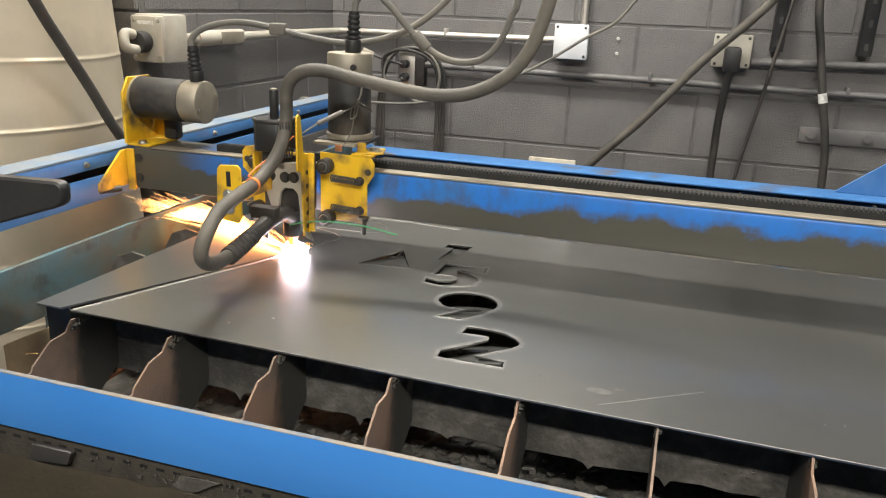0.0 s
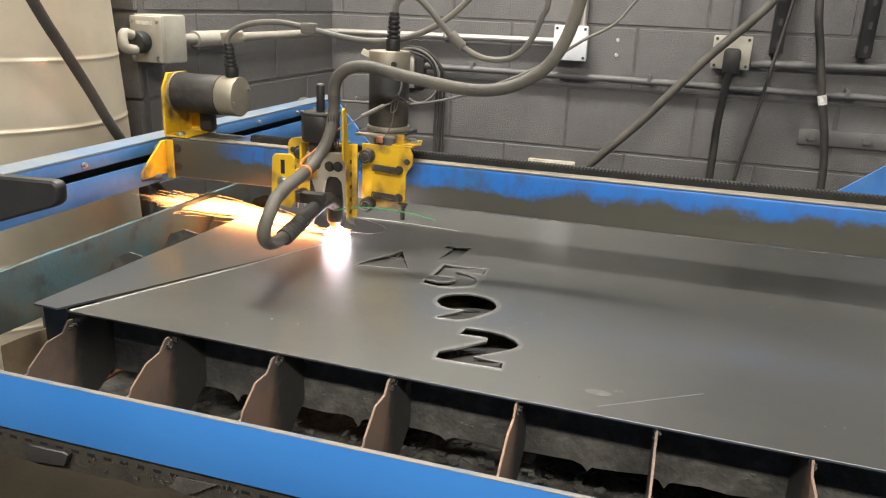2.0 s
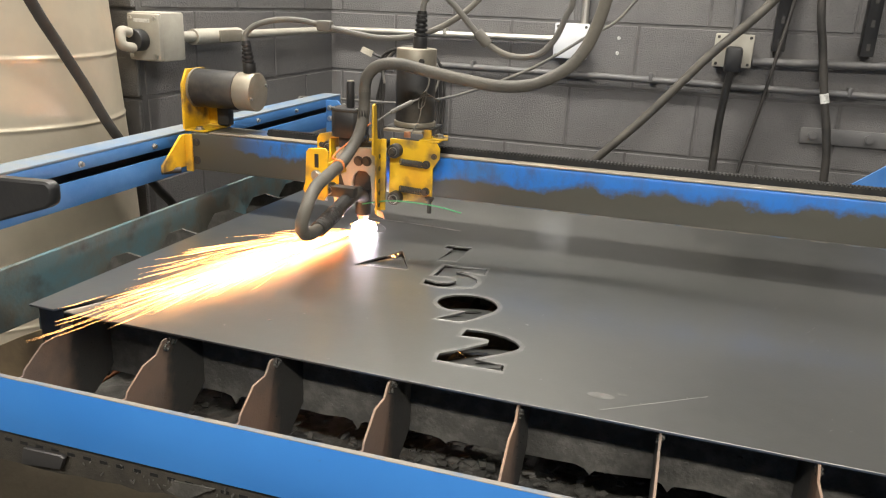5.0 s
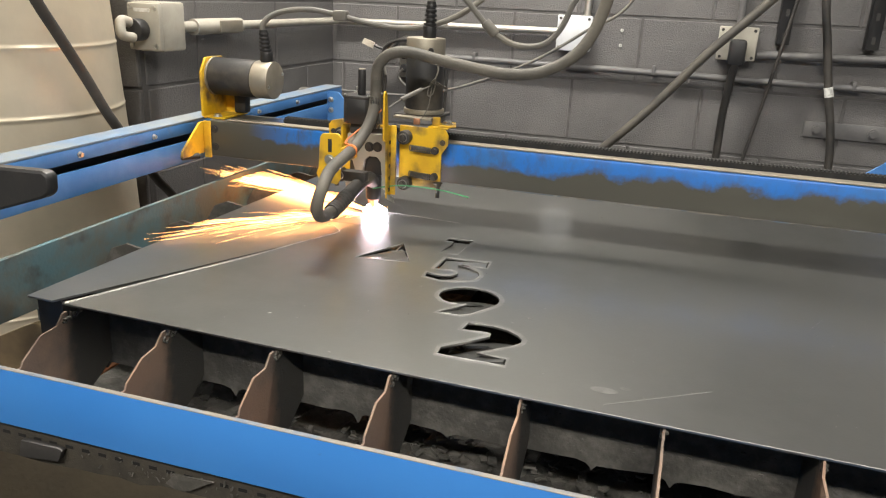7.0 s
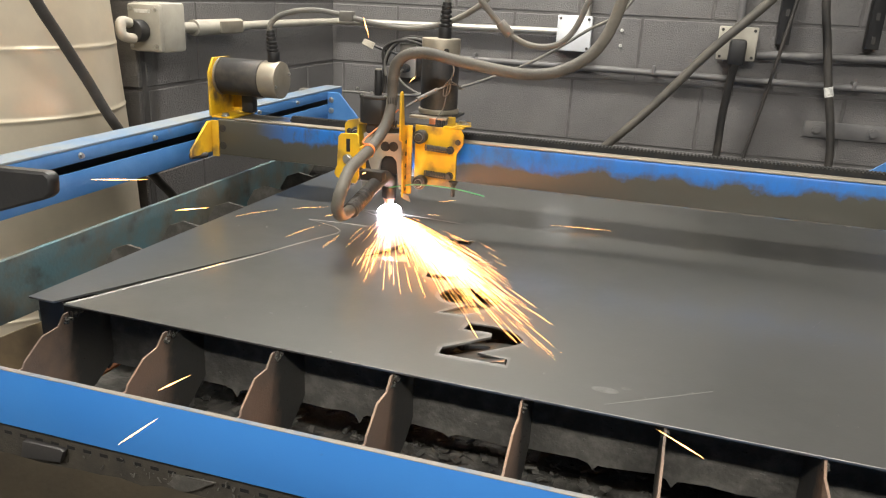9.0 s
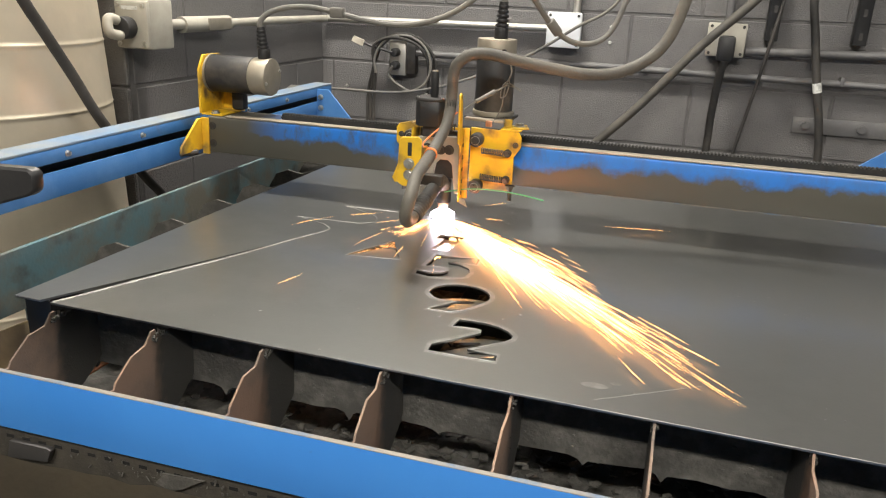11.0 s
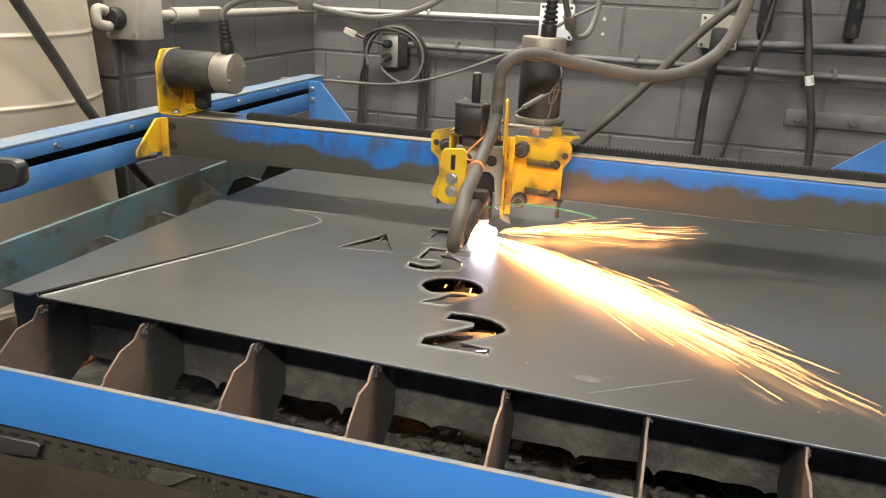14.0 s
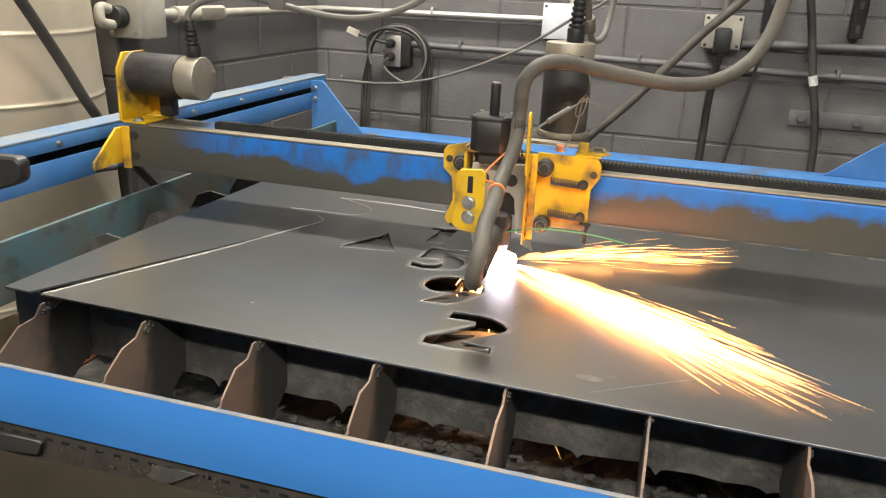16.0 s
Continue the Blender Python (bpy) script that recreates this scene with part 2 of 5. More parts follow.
def beam_paint():
    """Blue beam whose lower half is burnt to bare dark steel, with a ragged border."""
    mat = material("burnt_blue_beam", (0.012, 0.15, 0.53), 0.36, 0.0, (0.022, 0.145, 0.43), 8, 0.45, 0.7, 0.06, 200)
    nt = mat.node_tree
    n, l = nt.nodes, nt.links
    bsdf = n["Principled BSDF"]
    old = bsdf.inputs["Base Color"].links[0].from_socket
    co = n.new("ShaderNodeTexCoord")
    sep = n.new("ShaderNodeSeparateXYZ")
    l.new(co.outputs["Object"], sep.inputs[0])
    no = n.new("ShaderNodeTexNoise")
    no.inputs["Scale"].default_value, no.inputs["Detail"].default_value, no.inputs["Roughness"].default_value = 6.5, 9, 0.65
    l.new(co.outputs["Object"], no.inputs["Vector"])
    add = n.new("ShaderNodeMath")
    add.operation = "MULTIPLY_ADD"
    add.inputs[1].default_value, add.inputs[2].default_value = 0.13, -0.065
    l.new(no.outputs["Fac"], add.inputs[0])
    su = n.new("ShaderNodeMath")
    su.operation = "ADD"
    l.new(sep.outputs["Z"], su.inputs[0])
    l.new(add.outputs[0], su.inputs[1])
    ra = n.new("ShaderNodeMapRange")
    ra.inputs[1].default_value, ra.inputs[2].default_value = 0.069, 0.054
    l.new(su.outputs[0], ra.inputs[0])
    # bare end of the beam
    rx = n.new("ShaderNodeMapRange")
    rx.inputs[1].default_value, rx.inputs[2].default_value = 0.02, -0.1
    l.new(sep.outputs["X"], rx.inputs[0])
    mx = n.new("ShaderNodeMath")
    mx.operation = "MAXIMUM"
    l.new(ra.outputs[0], mx.inputs[0])
    l.new(rx.outputs[0], mx.inputs[1])
    mix = n.new("ShaderNodeMix")
    mix.data_type = "RGBA"
    mix.inputs[7].default_value = (0.066, 0.064, 0.053, 1)
    ch = n.new("ShaderNodeTexNoise")
    ch.inputs["Scale"].default_value, ch.inputs["Detail"].default_value, ch.inputs["Roughness"].default_value = 17, 8, 0.7
    st = n.new("ShaderNodeMapping")
    st.inputs["Scale"].default_value = (1.6, 1.0, 0.8)
    l.new(co.outputs["Object"], st.inputs["Vector"])
    l.new(st.outputs[0], ch.inputs["Vector"])
    rc = n.new("ShaderNodeMapRange")
    rc.inputs[1].default_value, rc.inputs[2].default_value, rc.inputs[4].default_value = 0.46, 0.62, 0.92
    l.new(ch.outputs["Fac"], rc.inputs[0])
    # the left stretch of the beam is the most burnt
    lx = n.new("ShaderNodeMapRange")
    lx.inputs[1].default_value, lx.inputs[2].default_value, lx.inputs[3].default_value, lx.inputs[4].default_value = 0.1, 0.7, 1.0, 0.3
    l.new(sep.outputs["X"], lx.inputs[0])
    mu = n.new("ShaderNodeMath")
    mu.operation = "MULTIPLY"
    l.new(rc.outputs[0], mu.inputs[0])
    l.new(lx.outputs[0], mu.inputs[1])
    m3 = n.new("ShaderNodeMath")
    m3.operation = "MAXIMUM"
    l.new(mx.outputs[0], m3.inputs[0])
    l.new(mu.outputs[0], m3.inputs[1])
    l.new(old, mix.inputs[6])
    l.new(m3.outputs[0], mix.inputs[0])
    l.new(mix.outputs[2], bsdf.inputs["Base Color"])
    return mat


M_BEAM = beam_paint()

# ---- mesh helpers ----
BASE = {}


def thing(name, label, category, base=(0, 0, 0), group="", kind=""):
    ob = new(name)
    ob.empty_display_size = 0.05
    ob.location = base
    BASE[ob] = Vector(base)
    return tagged(ob, label, category, group, kind)


def part(name, bm, mat, parent=None, label="", smooth=True, base=None):
    """Links a bmesh, given in place, as one mesh object under a thing or a part."""
    off = Vector(base) if base is not None else (BASE[parent] if parent else Vector((0, 0, 0)))
    bmesh.ops.translate(bm, verts=bm.verts, vec=-off)
    me = bpy.data.meshes.new(name)
    bm.normal_update()
    bm.to_mesh(me)
    bm.free()
    me.materials.append(mat)
    if smooth:
        me.set_sharp_from_angle(angle=radians(35)) if len(me.polygons) < 60000 else None
        for p in me.polygons:
            p.use_smooth = True
    ob = new(name, me)
    BASE[ob] = off
    if parent:
        ob.parent = parent
    elif base is not None:
        ob.location = base
    if label:
        ob["label"] = label
    return ob


def box(lo, hi, bev=0.0, bm=None):
    fresh = bmesh.new()
    m = Matrix.Translation([(a + b) / 2 for a, b in zip(lo, hi)]) @ Matrix.Diagonal([abs(b - a) for a, b in zip(lo, hi)] + [1])
    bmesh.ops.create_cube(fresh, size=1, matrix=m)
    if bev:
        bmesh.ops.bevel(fresh, geom=list(fresh.edges), offset=bev, segments=2, affect="EDGES", profile=0.5)
    return merge(bm, fresh)


def merge(bm, fresh):
    if bm is None:
        return fresh
    me = bpy.data.meshes.new("tmp")
    fresh.to_mesh(me)
    fresh.free()
    bm.from_mesh(me)
    bpy.data.meshes.remove(me)
    return bm


def cyl(p0, p1, r, seg=20, bm=None, r2=None, bev=0.0):
    fresh = bmesh.new()
    p0, p1 = Vector(p0), Vector(p1)
    d = p1 - p0
    m = Matrix.Translation((p0 + p1) / 2) @ d.to_track_quat("Z", "Y").to_matrix().to_4x4()
    bmesh.ops.create_cone(fresh, cap_ends=True, segments=seg, radius1=r, radius2=r if r2 is None else r2, depth=d.length, matrix=m)
    if bev:
        rims = [e for e in fresh.edges if any(len(f.verts) > 4 for f in e.link_faces)]
        bmesh.ops.bevel(fresh, geom=rims, offset=bev, segments=2, affect="EDGES", profile=0.5)
    return merge(bm, fresh)


def smooth_line(pts, n=8):
    pts = [Vector(p) for p in pts]
    out = []
    for i in range(len(pts) - 1):
        a, b = pts[max(i - 1, 0)], pts[i]
        c, d = pts[i + 1], pts[min(i + 2, len(pts) - 1)]
        for k in range(n):
            t = k / n
            out.append(0.5 * (2 * b + (c - a) * t + (2 * a - 5 * b + 4 * c - d) * t * t + (3 * b - a - 3 * c + d) * t ** 3))
    return out + [pts[-1]]


def sweep(pts, r, seg=12, n=8, bm=None, radii=None):
    """A round tube along a smooth line through pts."""
    line = smooth_line(pts, n) if n else [Vector(p) for p in pts]
    fresh = bmesh.new()
    up = Vector((0.13, 0.2, 0.97))
    rings = []
    for i, p in enumerate(line):
        t = (line[min(i + 1, len(line) - 1)] - line[max(i - 1, 0)]).normalized()
        s = t.cross(up)
        s = s.normalized() if s.length > 1e-4 else t.orthogonal().normalized()
        up = s.cross(t).normalized()
        rad = radii[i % len(radii)] if radii else r
        rings.append([fresh.verts.new(p + (s * math.cos(a) + up * math.sin(a)) * rad) for a in [2 * math.pi * k / seg for k in range(seg)]])
    for a, b in zip(rings, rings[1:]):
        for k in range(seg):
            fresh.faces.new((a[k], a[(k + 1) % seg], b[(k + 1) % seg], b[k]))
    fresh.faces.new(rings[0])
    fresh.faces.new(rings[-1][::-1])
    bmesh.ops.recalc_face_normals(fresh, faces=fresh.faces)
    return merge(bm, fresh)


def prism(poly, axis, a, b, bev=0.0, bm=None):
    """A flat polygon, given in the two other axes in order, drawn out along an axis from a to b."""
    fresh = bmesh.new()

    def at(p, v):
        q = list(p)
        q.insert("xyz".index(axis), v)
        return fresh.verts.new(q)
    lo, hi = [at(p, a) for p in poly], [at(p, b) for p in poly]
    fresh.faces.new(lo)
    fresh.faces.new(hi[::-1])
    for i in range(len(poly)):
        j = (i + 1) % len(poly)
        fresh.faces.new((lo[j], lo[i], hi[i], hi[j]))
    bmesh.ops.recalc_face_normals(fresh, faces=fresh.faces)
    if bev:
        bmesh.ops.bevel(fresh, geom=list(fresh.edges), offset=bev, segments=1, affect="EDGES")
    return merge(bm, fresh)


def lathe(profile, centre, seg=48):
    """Rings of (radius, z) about an upright axis."""
    bm = bmesh.new()
    rings = [[bm.verts.new((centre[0] + r * math.cos(2 * math.pi * k / seg), centre[1] + r * math.sin(2 * math.pi * k / seg), z)) for k in range(seg)] for r, z in profile]
    for a, b in zip(rings, rings[1:]):
        for k in range(seg):
            bm.faces.new((a[k], a[(k + 1) % seg], b[(k + 1) % seg], b[k]))
    bm.faces.new(rings[0][::-1])
    bm.faces.new(rings[-1])
    bmesh.ops.recalc_face_normals(bm, faces=bm.faces)
    return bm


def hex_bolt(p, axis, r=0.006, h=0.004, bm=None):
    d = Vector(axis).normalized()
    bm = cyl(p, Vector(p) + d * h * 0.3, r * 1.35, 14, bm)
    return cyl(Vector(p) + d * h * 0.3, Vector(p) + d * h, r, 6, bm)


# ---- room ----
def structure(name, bm, mat, label):
    return tagged(part(name, bm, mat, smooth=False), label, kind="structure")


structure("floor", box((-3, -5, -0.1), (6, 3, 0)), M_FLOOR, "grey concrete workshop floor, dusty and worn")
# Ceiling and three pale walls stand out of view, added to bounce light.
structure("ceiling", box((-3, -5, 3.0), (6, 3, 3.1)), M_CEIL, "unseen plain white ceiling added to close the room")
structure("wall_south", box((-3, -5.1, 0), (6, -5, 3)), M_ROOM, "unseen plain pale wall added to close the room")
structure("wall_east", box((6, -5, 0), (6.1, 3, 3)), M_ROOM, "unseen plain pale wall added to close the room")
structure("wall_far_west", box((-3.1, -5, 0), (-3, 3, 3)), M_ROOM, "unseen plain pale wall added to close the room")
wall_north = structure("wall_north", box((-3, WALL_Y + 0.0022, 0), (6, WALL_Y + 0.2, 3)), M_MORTAR, "dark grey painted concrete block wall")
wall_west = structure("wall_west", box((WEST_X - 0.2, 0.79, 0), (WEST_X - 0.0022, WALL_Y + 0.002, 3)), M_MORTAR, "dark grey painted concrete block return wall")
for lx, ly, half, lw in LAMPS:
    lamp = thing("ceiling_light", "long white fluorescent light on the ceiling", "ceiling light", (lx, ly, 3.0), "ceiling lights")
    part("housing", box((lx - half - 0.02, ly - 0.11, 2.96), (lx + half + 0.02, ly + 0.11, 3.0), 0.004), M_WHITE, lamp)
    for s in (-0.05, 0.05):
        part("tube", cyl((lx - half, ly + s, 2.945), (lx + half, ly + s, 2.945), 0.013, 12), M_TUBE, lamp)

# ---- cutting table ----
table = thing("cutting_table", "blue painted steel plasma cutting table, sooty and worn", "cutting table", (1.0, 0.6, 0))
part("front_rail", box((-0.36, -0.1, 0.737), (2.6, -0.094, 0.812), 0.0012), M_FRONT, table, "clean bright blue front plate")
part("front_rail_edge", box((-0.36, -0.1003, 0.8122), (2.6, -0.0937, 0.8134), 0.0006), M_LIP, table, "bare worn upper edge")
part("inner_side_plate", prism([(-0.09, 0.78), (0.13, 0.772), (0.13, 0.69), (1.31, 0.69), (1.31, 0.868), (-0.09, 0.868)], "x", -0.18, -0.172, 0.001), M_TEAL, table, "soot-stained teal side plate")
part("back_plate", box((-0.17, 1.31, 0.69), (2.5, 1.318, 0.80), 0.001), M_TEAL, table)
part("tray", box((-0.17, -0.09, 0.585), (2.5, 1.3, 0.595)), M_DARK, table)
for x in (-0.02, 2.4):
    for y in (-0.06, 1.25):
        part("leg", box((x - 0.022, y - 0.022, 0.012), (x + 0.022, y + 0.022, 0.735), 0.003), M_BLACK, table)
        part("foot_plate", box((x - 0.05, y - 0.05, 0), (x + 0.05, y + 0.05, 0.012), 0.002), M_DARK, table)


def side_rail(x, s, name):
    """Rail along the table's side on which the bridge rolls; s = 1 faces the bed to the right."""
    rail = part(name, box((min(x, x - s * 0.006), -0.3, 0.956), (max(x, x - s * 0.006), 1.4, 0.979), 0.001), M_BLUE, table, "blue roller rail with a dusty top")
    part("rail_top", box((min(x, x - s * 0.052), -0.3, 0.9795), (max(x, x - s * 0.052), 1.4, 0.984), 0.001), M_RAILTOP, rail, "dusty pale top flange")
    part("rail_web", box((min(x, x - s * 0.006), -0.3, 0.897), (max(x, x - s * 0.006), 1.4, 0.941), 0.001), M_BLUE, rail)
    part("rail_back", box((min(x - s * 0.03, x - s * 0.036), -0.3, 0.9), (max(x - s * 0.03, x - s * 0.036), 1.4, 0.979)), M_BLACK, rail)
    for k in range(9):
        y = -0.066 + 0.197 * k
        part("bolt", hex_bolt((x, y, 0.967), (s, 0, 0), 0.0042, 0.006), M_BOLT, rail)
    return rail


side_rail(-0.25, 1, "side_rail")
side_rail(2.62, -1, "side_rail")
back = part("back_rail", box((-0.25, 1.395, 0.78), (2.62, 1.402, 0.8335), 0.001), M_BLUE, table, "blue rear cross rail")
part("back_flange", box((-0.25, 1.3, 0.834), (2.62, 1.402, 0.8385), 0.001), M_BLUE, back)
for x, s in ((-0.25, 1), (2.62, -1)):
    g = part("gusset", prism([(x, 0.976), (x + s * 0.035, 0.978), (x + s * 0.16, 0.839), (x, 0.839)], "y", 1.3, 1.306, 0.0008), M_BLUE, table, "triangular blue corner gusset")
    for z in (0.955, 0.925):
        part("bolt", hex_bolt((x + s * 0.012, 1.3, z), (0, -1, 0), 0.006, 0.008), M_BOLT, g)
# blue brace far along the rear rail
part("gusset", prism([(1.135, 0.839), (1.32, 0.985), (1.32, 0.839)], "y", 1.372, 1.378, 0.0008), M_BLUE, table, "triangular blue corner gusset")

rnd = random.Random(4)


def slat_profile(seed, y1=1.24, burnt=None):
    r = random.Random(seed)
    j = [r.uniform(-0.0025, 0.0025) for _ in range(8)]
    top = [(-0.081, 0.74), (-0.081, 0.8032), (-0.0745, 0.8028 + j[0] * 0.3), (-0.0715, 0.809 + j[1] * 0.5), (-0.042 + j[2], 0.8305 + j[3]), (-0.013 + j[4], 0.8322), (-0.002, 0.8452), (0.0052, 0.8452), (0.0066, 0.8362), (0.0098, 0.8356), (0.0112, 0.8435 + j[5] * 0.5),
           (0.0135, 0.8425), (0.0165, 0.8342), (0.021, 0.8325 + j[6] * 0.5), (0.0255, 0.836), (0.031, 0.8352), (0.04, 0.8455)]
    y = 0.08
    while y < y1:
        cut = 0.04 if burnt and burnt[0] < y < burnt[1] else 0.0
        top.append((y, 0.8455 - cut))
        top.append((y + 0.02, 0.8455 - cut - r.uniform(0.0, 0.008)))
        y += 0.06
    top.append((y1, 0.845))
    y = y1
    while y > 0.09:
        top.append((y, 0.762 + r.uniform(-0.008, 0.008)))
        y -= 0.05
    return top + [(0.079, 0.751), (0.066, 0.743 + r.uniform(-0.004, 0.004)), (0.04, 0.725), (0.022, 0.715 + r.uniform(-0.004, 0.004)), (0.0, 0.699), (-0.03, 0.7), (-0.06, 0.735)]


for k in range(17):
    x = 0.15 * k
    s = part("slat", prism(slat_profile(k + 11, burnt=(0.15, 0.53) if k == 3 else None), "x", x - 0.0013, x + 0.0013), M_SLAT, table, smooth=False)
    bm = None
    r = random.Random(k)
    for j in range(34):
        yy = r.uniform(-0.004, 0.02) if j < 20 else r.uniform(0.0, 0.07)
        bm = merge(bm, (lambda f: (bmesh.ops.create_icosphere(f, subdivisions=1, radius=r.uniform(0.001, 0.003) if j < 20 else r.uniform(0.0004, 0.0009), matrix=Matrix.Translation((x + (r.uniform(-0.002, 0.004) if j < 20 else 0.0014), yy, (0.838 + r.uniform(-0.006, 0.003)) if j < 20 else r.uniform(0.765, 0.828)))), f)[1])(bmesh.new()))
    tagged(part("slag_crust", bm, M_SLAG, s, "grey crust of solidified slag"), kind="stuff")


def cross_profile(seed):
    r = random.Random(seed)
    pts = ([(-0.07, 0.735), (-0.07, 0.838)] if seed == 60 else [(-0.168, 0.775), (-0.168, 0.80), (-0.15, 0.83), (-0.12, 0.842), (-0.085, 0.836), (-0.06, 0.845)])
    low = 0.738 if seed == 60 else 0.785
    pts += [(a, 0.843 - d) for a, d in ((0.36, 0), (0.37, 0.036), (0.56, 0.034), (0.575, 0))] if seed < 64 else []
    pts += [(2.45, 0.843), (2.45, low)]
    x = 2.4
    while x > -0.14:
        pts.append((x, low + r.uniform(-0.003, 0.003)))
        if r.random() < 0.3:
            pts += [(x - 0.006, low - 0.003), (x - 0.011, low - 0.006 - r.uniform(0, 0.01)), (x - 0.018, low - 0.002)]
        x -= 0.03
    return pts


for k in range(8):
    y = 0.08 if k == 0 else 0.12 + 0.15 * k
    part("cross_slat", prism(cross_profile(k + 60), "y", y - 0.0025, y + 0.0025), M_SLAG, table, "slag-crusted cross slat", smooth=False)

bm = bmesh.new()
r = random.Random(77)
for k in range(420):
    x, z = r.uniform(-0.06, 1.6), r.uniform(0.75, 0.835)
    q = r.uniform(0.0006, 0.0022)
    bmesh.ops.create_icosphere(bm, subdivisions=1, radius=q, matrix=Matrix.Translation((x, 0.0772, z)) @ Matrix.Diagonal((r.uniform(0.8, 2), 0.6, 1, 1)))
tagged(part("slag_crust", bm, M_SLAG, table, "grey crusted slag stuck to the cross slat", smooth=False), kind="stuff")
part("end_board", prism([(-0.26, 0.64), (-0.26, 0.71), (-0.209, 0.736), (-0.152, 0.763), (-0.152, 0.64)], "y", 0.118, 0.126, 0.001), M_BOARD, table, "pale brown end board")
part("corner_block", box((-0.072, 0.03, 0.79), (-0.03, 0.06, 0.8465), 0.002), M_BLACK, table, "black corner block under the sheet")

# slag and rubble on the tray
bm = bmesh.new()
nx, ny = 150, 70
grid = []
for j in range(ny):
    row = []
    for i in range(nx):
        x, y = -0.16 + 2.6 * i / (nx - 1), -0.085 + 1.37 * j / (ny - 1)
        h = 0.64 + 0.028 * noise.noise(Vector((x * 5, y * 5, 0))) + 0.018 * noise.noise(Vector((x * 22, y * 22, 3))) + 0.01 * abs(noise.noise(Vector((x * 60, y * 60, 9))))
        row.append(bm.verts.new((x, y, h)))
    grid.append(row)
for j in range(ny - 1):
    for i in range(nx - 1):
        bm.faces.new((grid[j][i], grid[j][i + 1], grid[j + 1][i + 1], grid[j + 1][i]))
slag = part("slag_bed", bm, M_SLAG, smooth=False)
tagged(slag, "dark grey crusted slag and scale in the tray", "slag", kind="stuff")
bm = bmesh.new()
for k in range(2200):
    x, y = rnd.uniform(-0.15, 1.3), rnd.uniform(-0.08, 0.5)
    s = rnd.uniform(0.0015, 0.008)
    if x < -0.02 and y > 0.04:
        continue
    m = Matrix.Translation((x, y, 0.652 + rnd.uniform(0, 0.012))) @ Euler((rnd.uniform(-0.4, 0.4), rnd.uniform(-0.4, 0.4), rnd.uniform(0, 6))).to_matrix().to_4x4() @ Matrix.Diagonal((s, s * rnd.uniform(0.4, 1), s * 0.22, 1))
    bmesh.ops.create_cube(bm, size=2, matrix=m)
tagged(part("slag_flakes", bm, M_SLAG, smooth=False), "loose flakes of slag and scrap lying in the tray", "slag", kind="stuff")

# offcut whose orange colour stands in for light falling on it
scrap = thing("scrap_plate", "steel offcut coloured as if lit orange, lying slanted in the tray", "steel offcut", (-0.07, 0.14, 0.668))
bm = prism([(-0.022, -0.042), (0.02, -0.036), (0.024, 0.036), (-0.02, 0.04)], "z", -0.0015, 0.0015, 0.0004)
bmesh.ops.transform(bm, matrix=pose(-0.07, 0.128, 0.694, 8, -4, -10), verts=bm.verts)
part("plate", bm, M_LIT_SCRAP, scrap, smooth=False)

# perforated angle and hopper below the front
angle = thing("perforated_angle", "dark slotted steel plate under the front rail", "slotted plate", (1.0, -0.085, 0.6))
part("plate", box((-0.1, -0.087, 0.6), (2.4, -0.083, 0.736)), M_ANGLE, angle)
slot_me = None
for k in range(90):
    x = -0.0765 + 0.0238 * k
    if slot_me is None:
        first = part("slot", box((x, -0.0876, 0.7138), (x + 0.0112, -0.0872, 0.7183)), M_VOID, angle)
        slot_me, x0 = first.data, x
    else:
        o = new("slot", slot_me)
        o.parent, o.location = angle, (x - x0, 0, 0)
block = thing("packing_block", "small dark grubby block wedged under the front rail", "block", (0.035, -0.1, 0.695))
part("wedge", prism([(0.004, 0.694), (0.01, 0.7175), (0.066, 0.7185), (0.07, 0.716), (0.063, 0.7)], "y", -0.0985, -0.0915, 0), M_DARK, block)
r = random.Random(91)
bm = bmesh.new()
prism([(0.212, 0.705), (0.219, 0.712), (0.222, 0.72), (0.24, 0.721), (0.262, 0.722), (0.277, 0.7225), (0.262, 0.714), (0.248, 0.705), (0.238, 0.7005), (0.226, 0.6995), (0.218, 0.703)], "y", -0.0945, -0.0925, 0, bm)
for k in range(60):
    x = r.choice((0.17, 0.29, 0.34, 0.42, 0.55)) + r.gauss(0, 0.035)
    q = r.uniform(0.0004, 0.0015)
    m = Matrix.Translation((x, -0.0895 - r.uniform(0, 0.004), r.uniform(0.7, 0.722))) @ Euler((r.uniform(0, 6), r.uniform(0, 6), r.uniform(0, 6))).to_matrix().to_4x4() @ Matrix.Diagonal((q * r.uniform(1, 3), q, q * 0.4, 1))
    bmesh.ops.create_cube(bm, size=2, matrix=m)
tagged(part("slag_scraps", bm, M_SLAG, smooth=False), "torn scraps of slag caught on the slotted plate", "slag", kind="stuff")
bm = bmesh.new()
rows = []
for j in range(12):
    row = []
    for i in range(90):
        x = -0.25 + 2.6 * i / 89
        u = j / 11
        y = -0.108 - 0.22 * u ** 1.3
        z = 0.697 + 0.019 * min(1, max(0, (x + 0.1) / 0.45)) - 0.3 * u ** 1.4 + 0.004 * noise.noise(Vector((x * 9, u * 3, 1))) + (0.006 * noise.noise(Vector((x * 30, 0, 5))) if j == 0 else 0)
        row.append(bm.verts.new((x, y, z)))
    rows.append(row)
for j in range(11):
    for i in range(89):
        bm.faces.new((rows[j][i], rows[j][i + 1], rows[j + 1][i + 1], rows[j + 1][i]))
bmesh.ops.solidify(bm, geom=bm.faces[:], thickness=0.003)
hopper = thing("hopper_skirt", "brown rusty steel skirt hanging under the table front", "hopper skirt", (1.0, -0.2, 0))
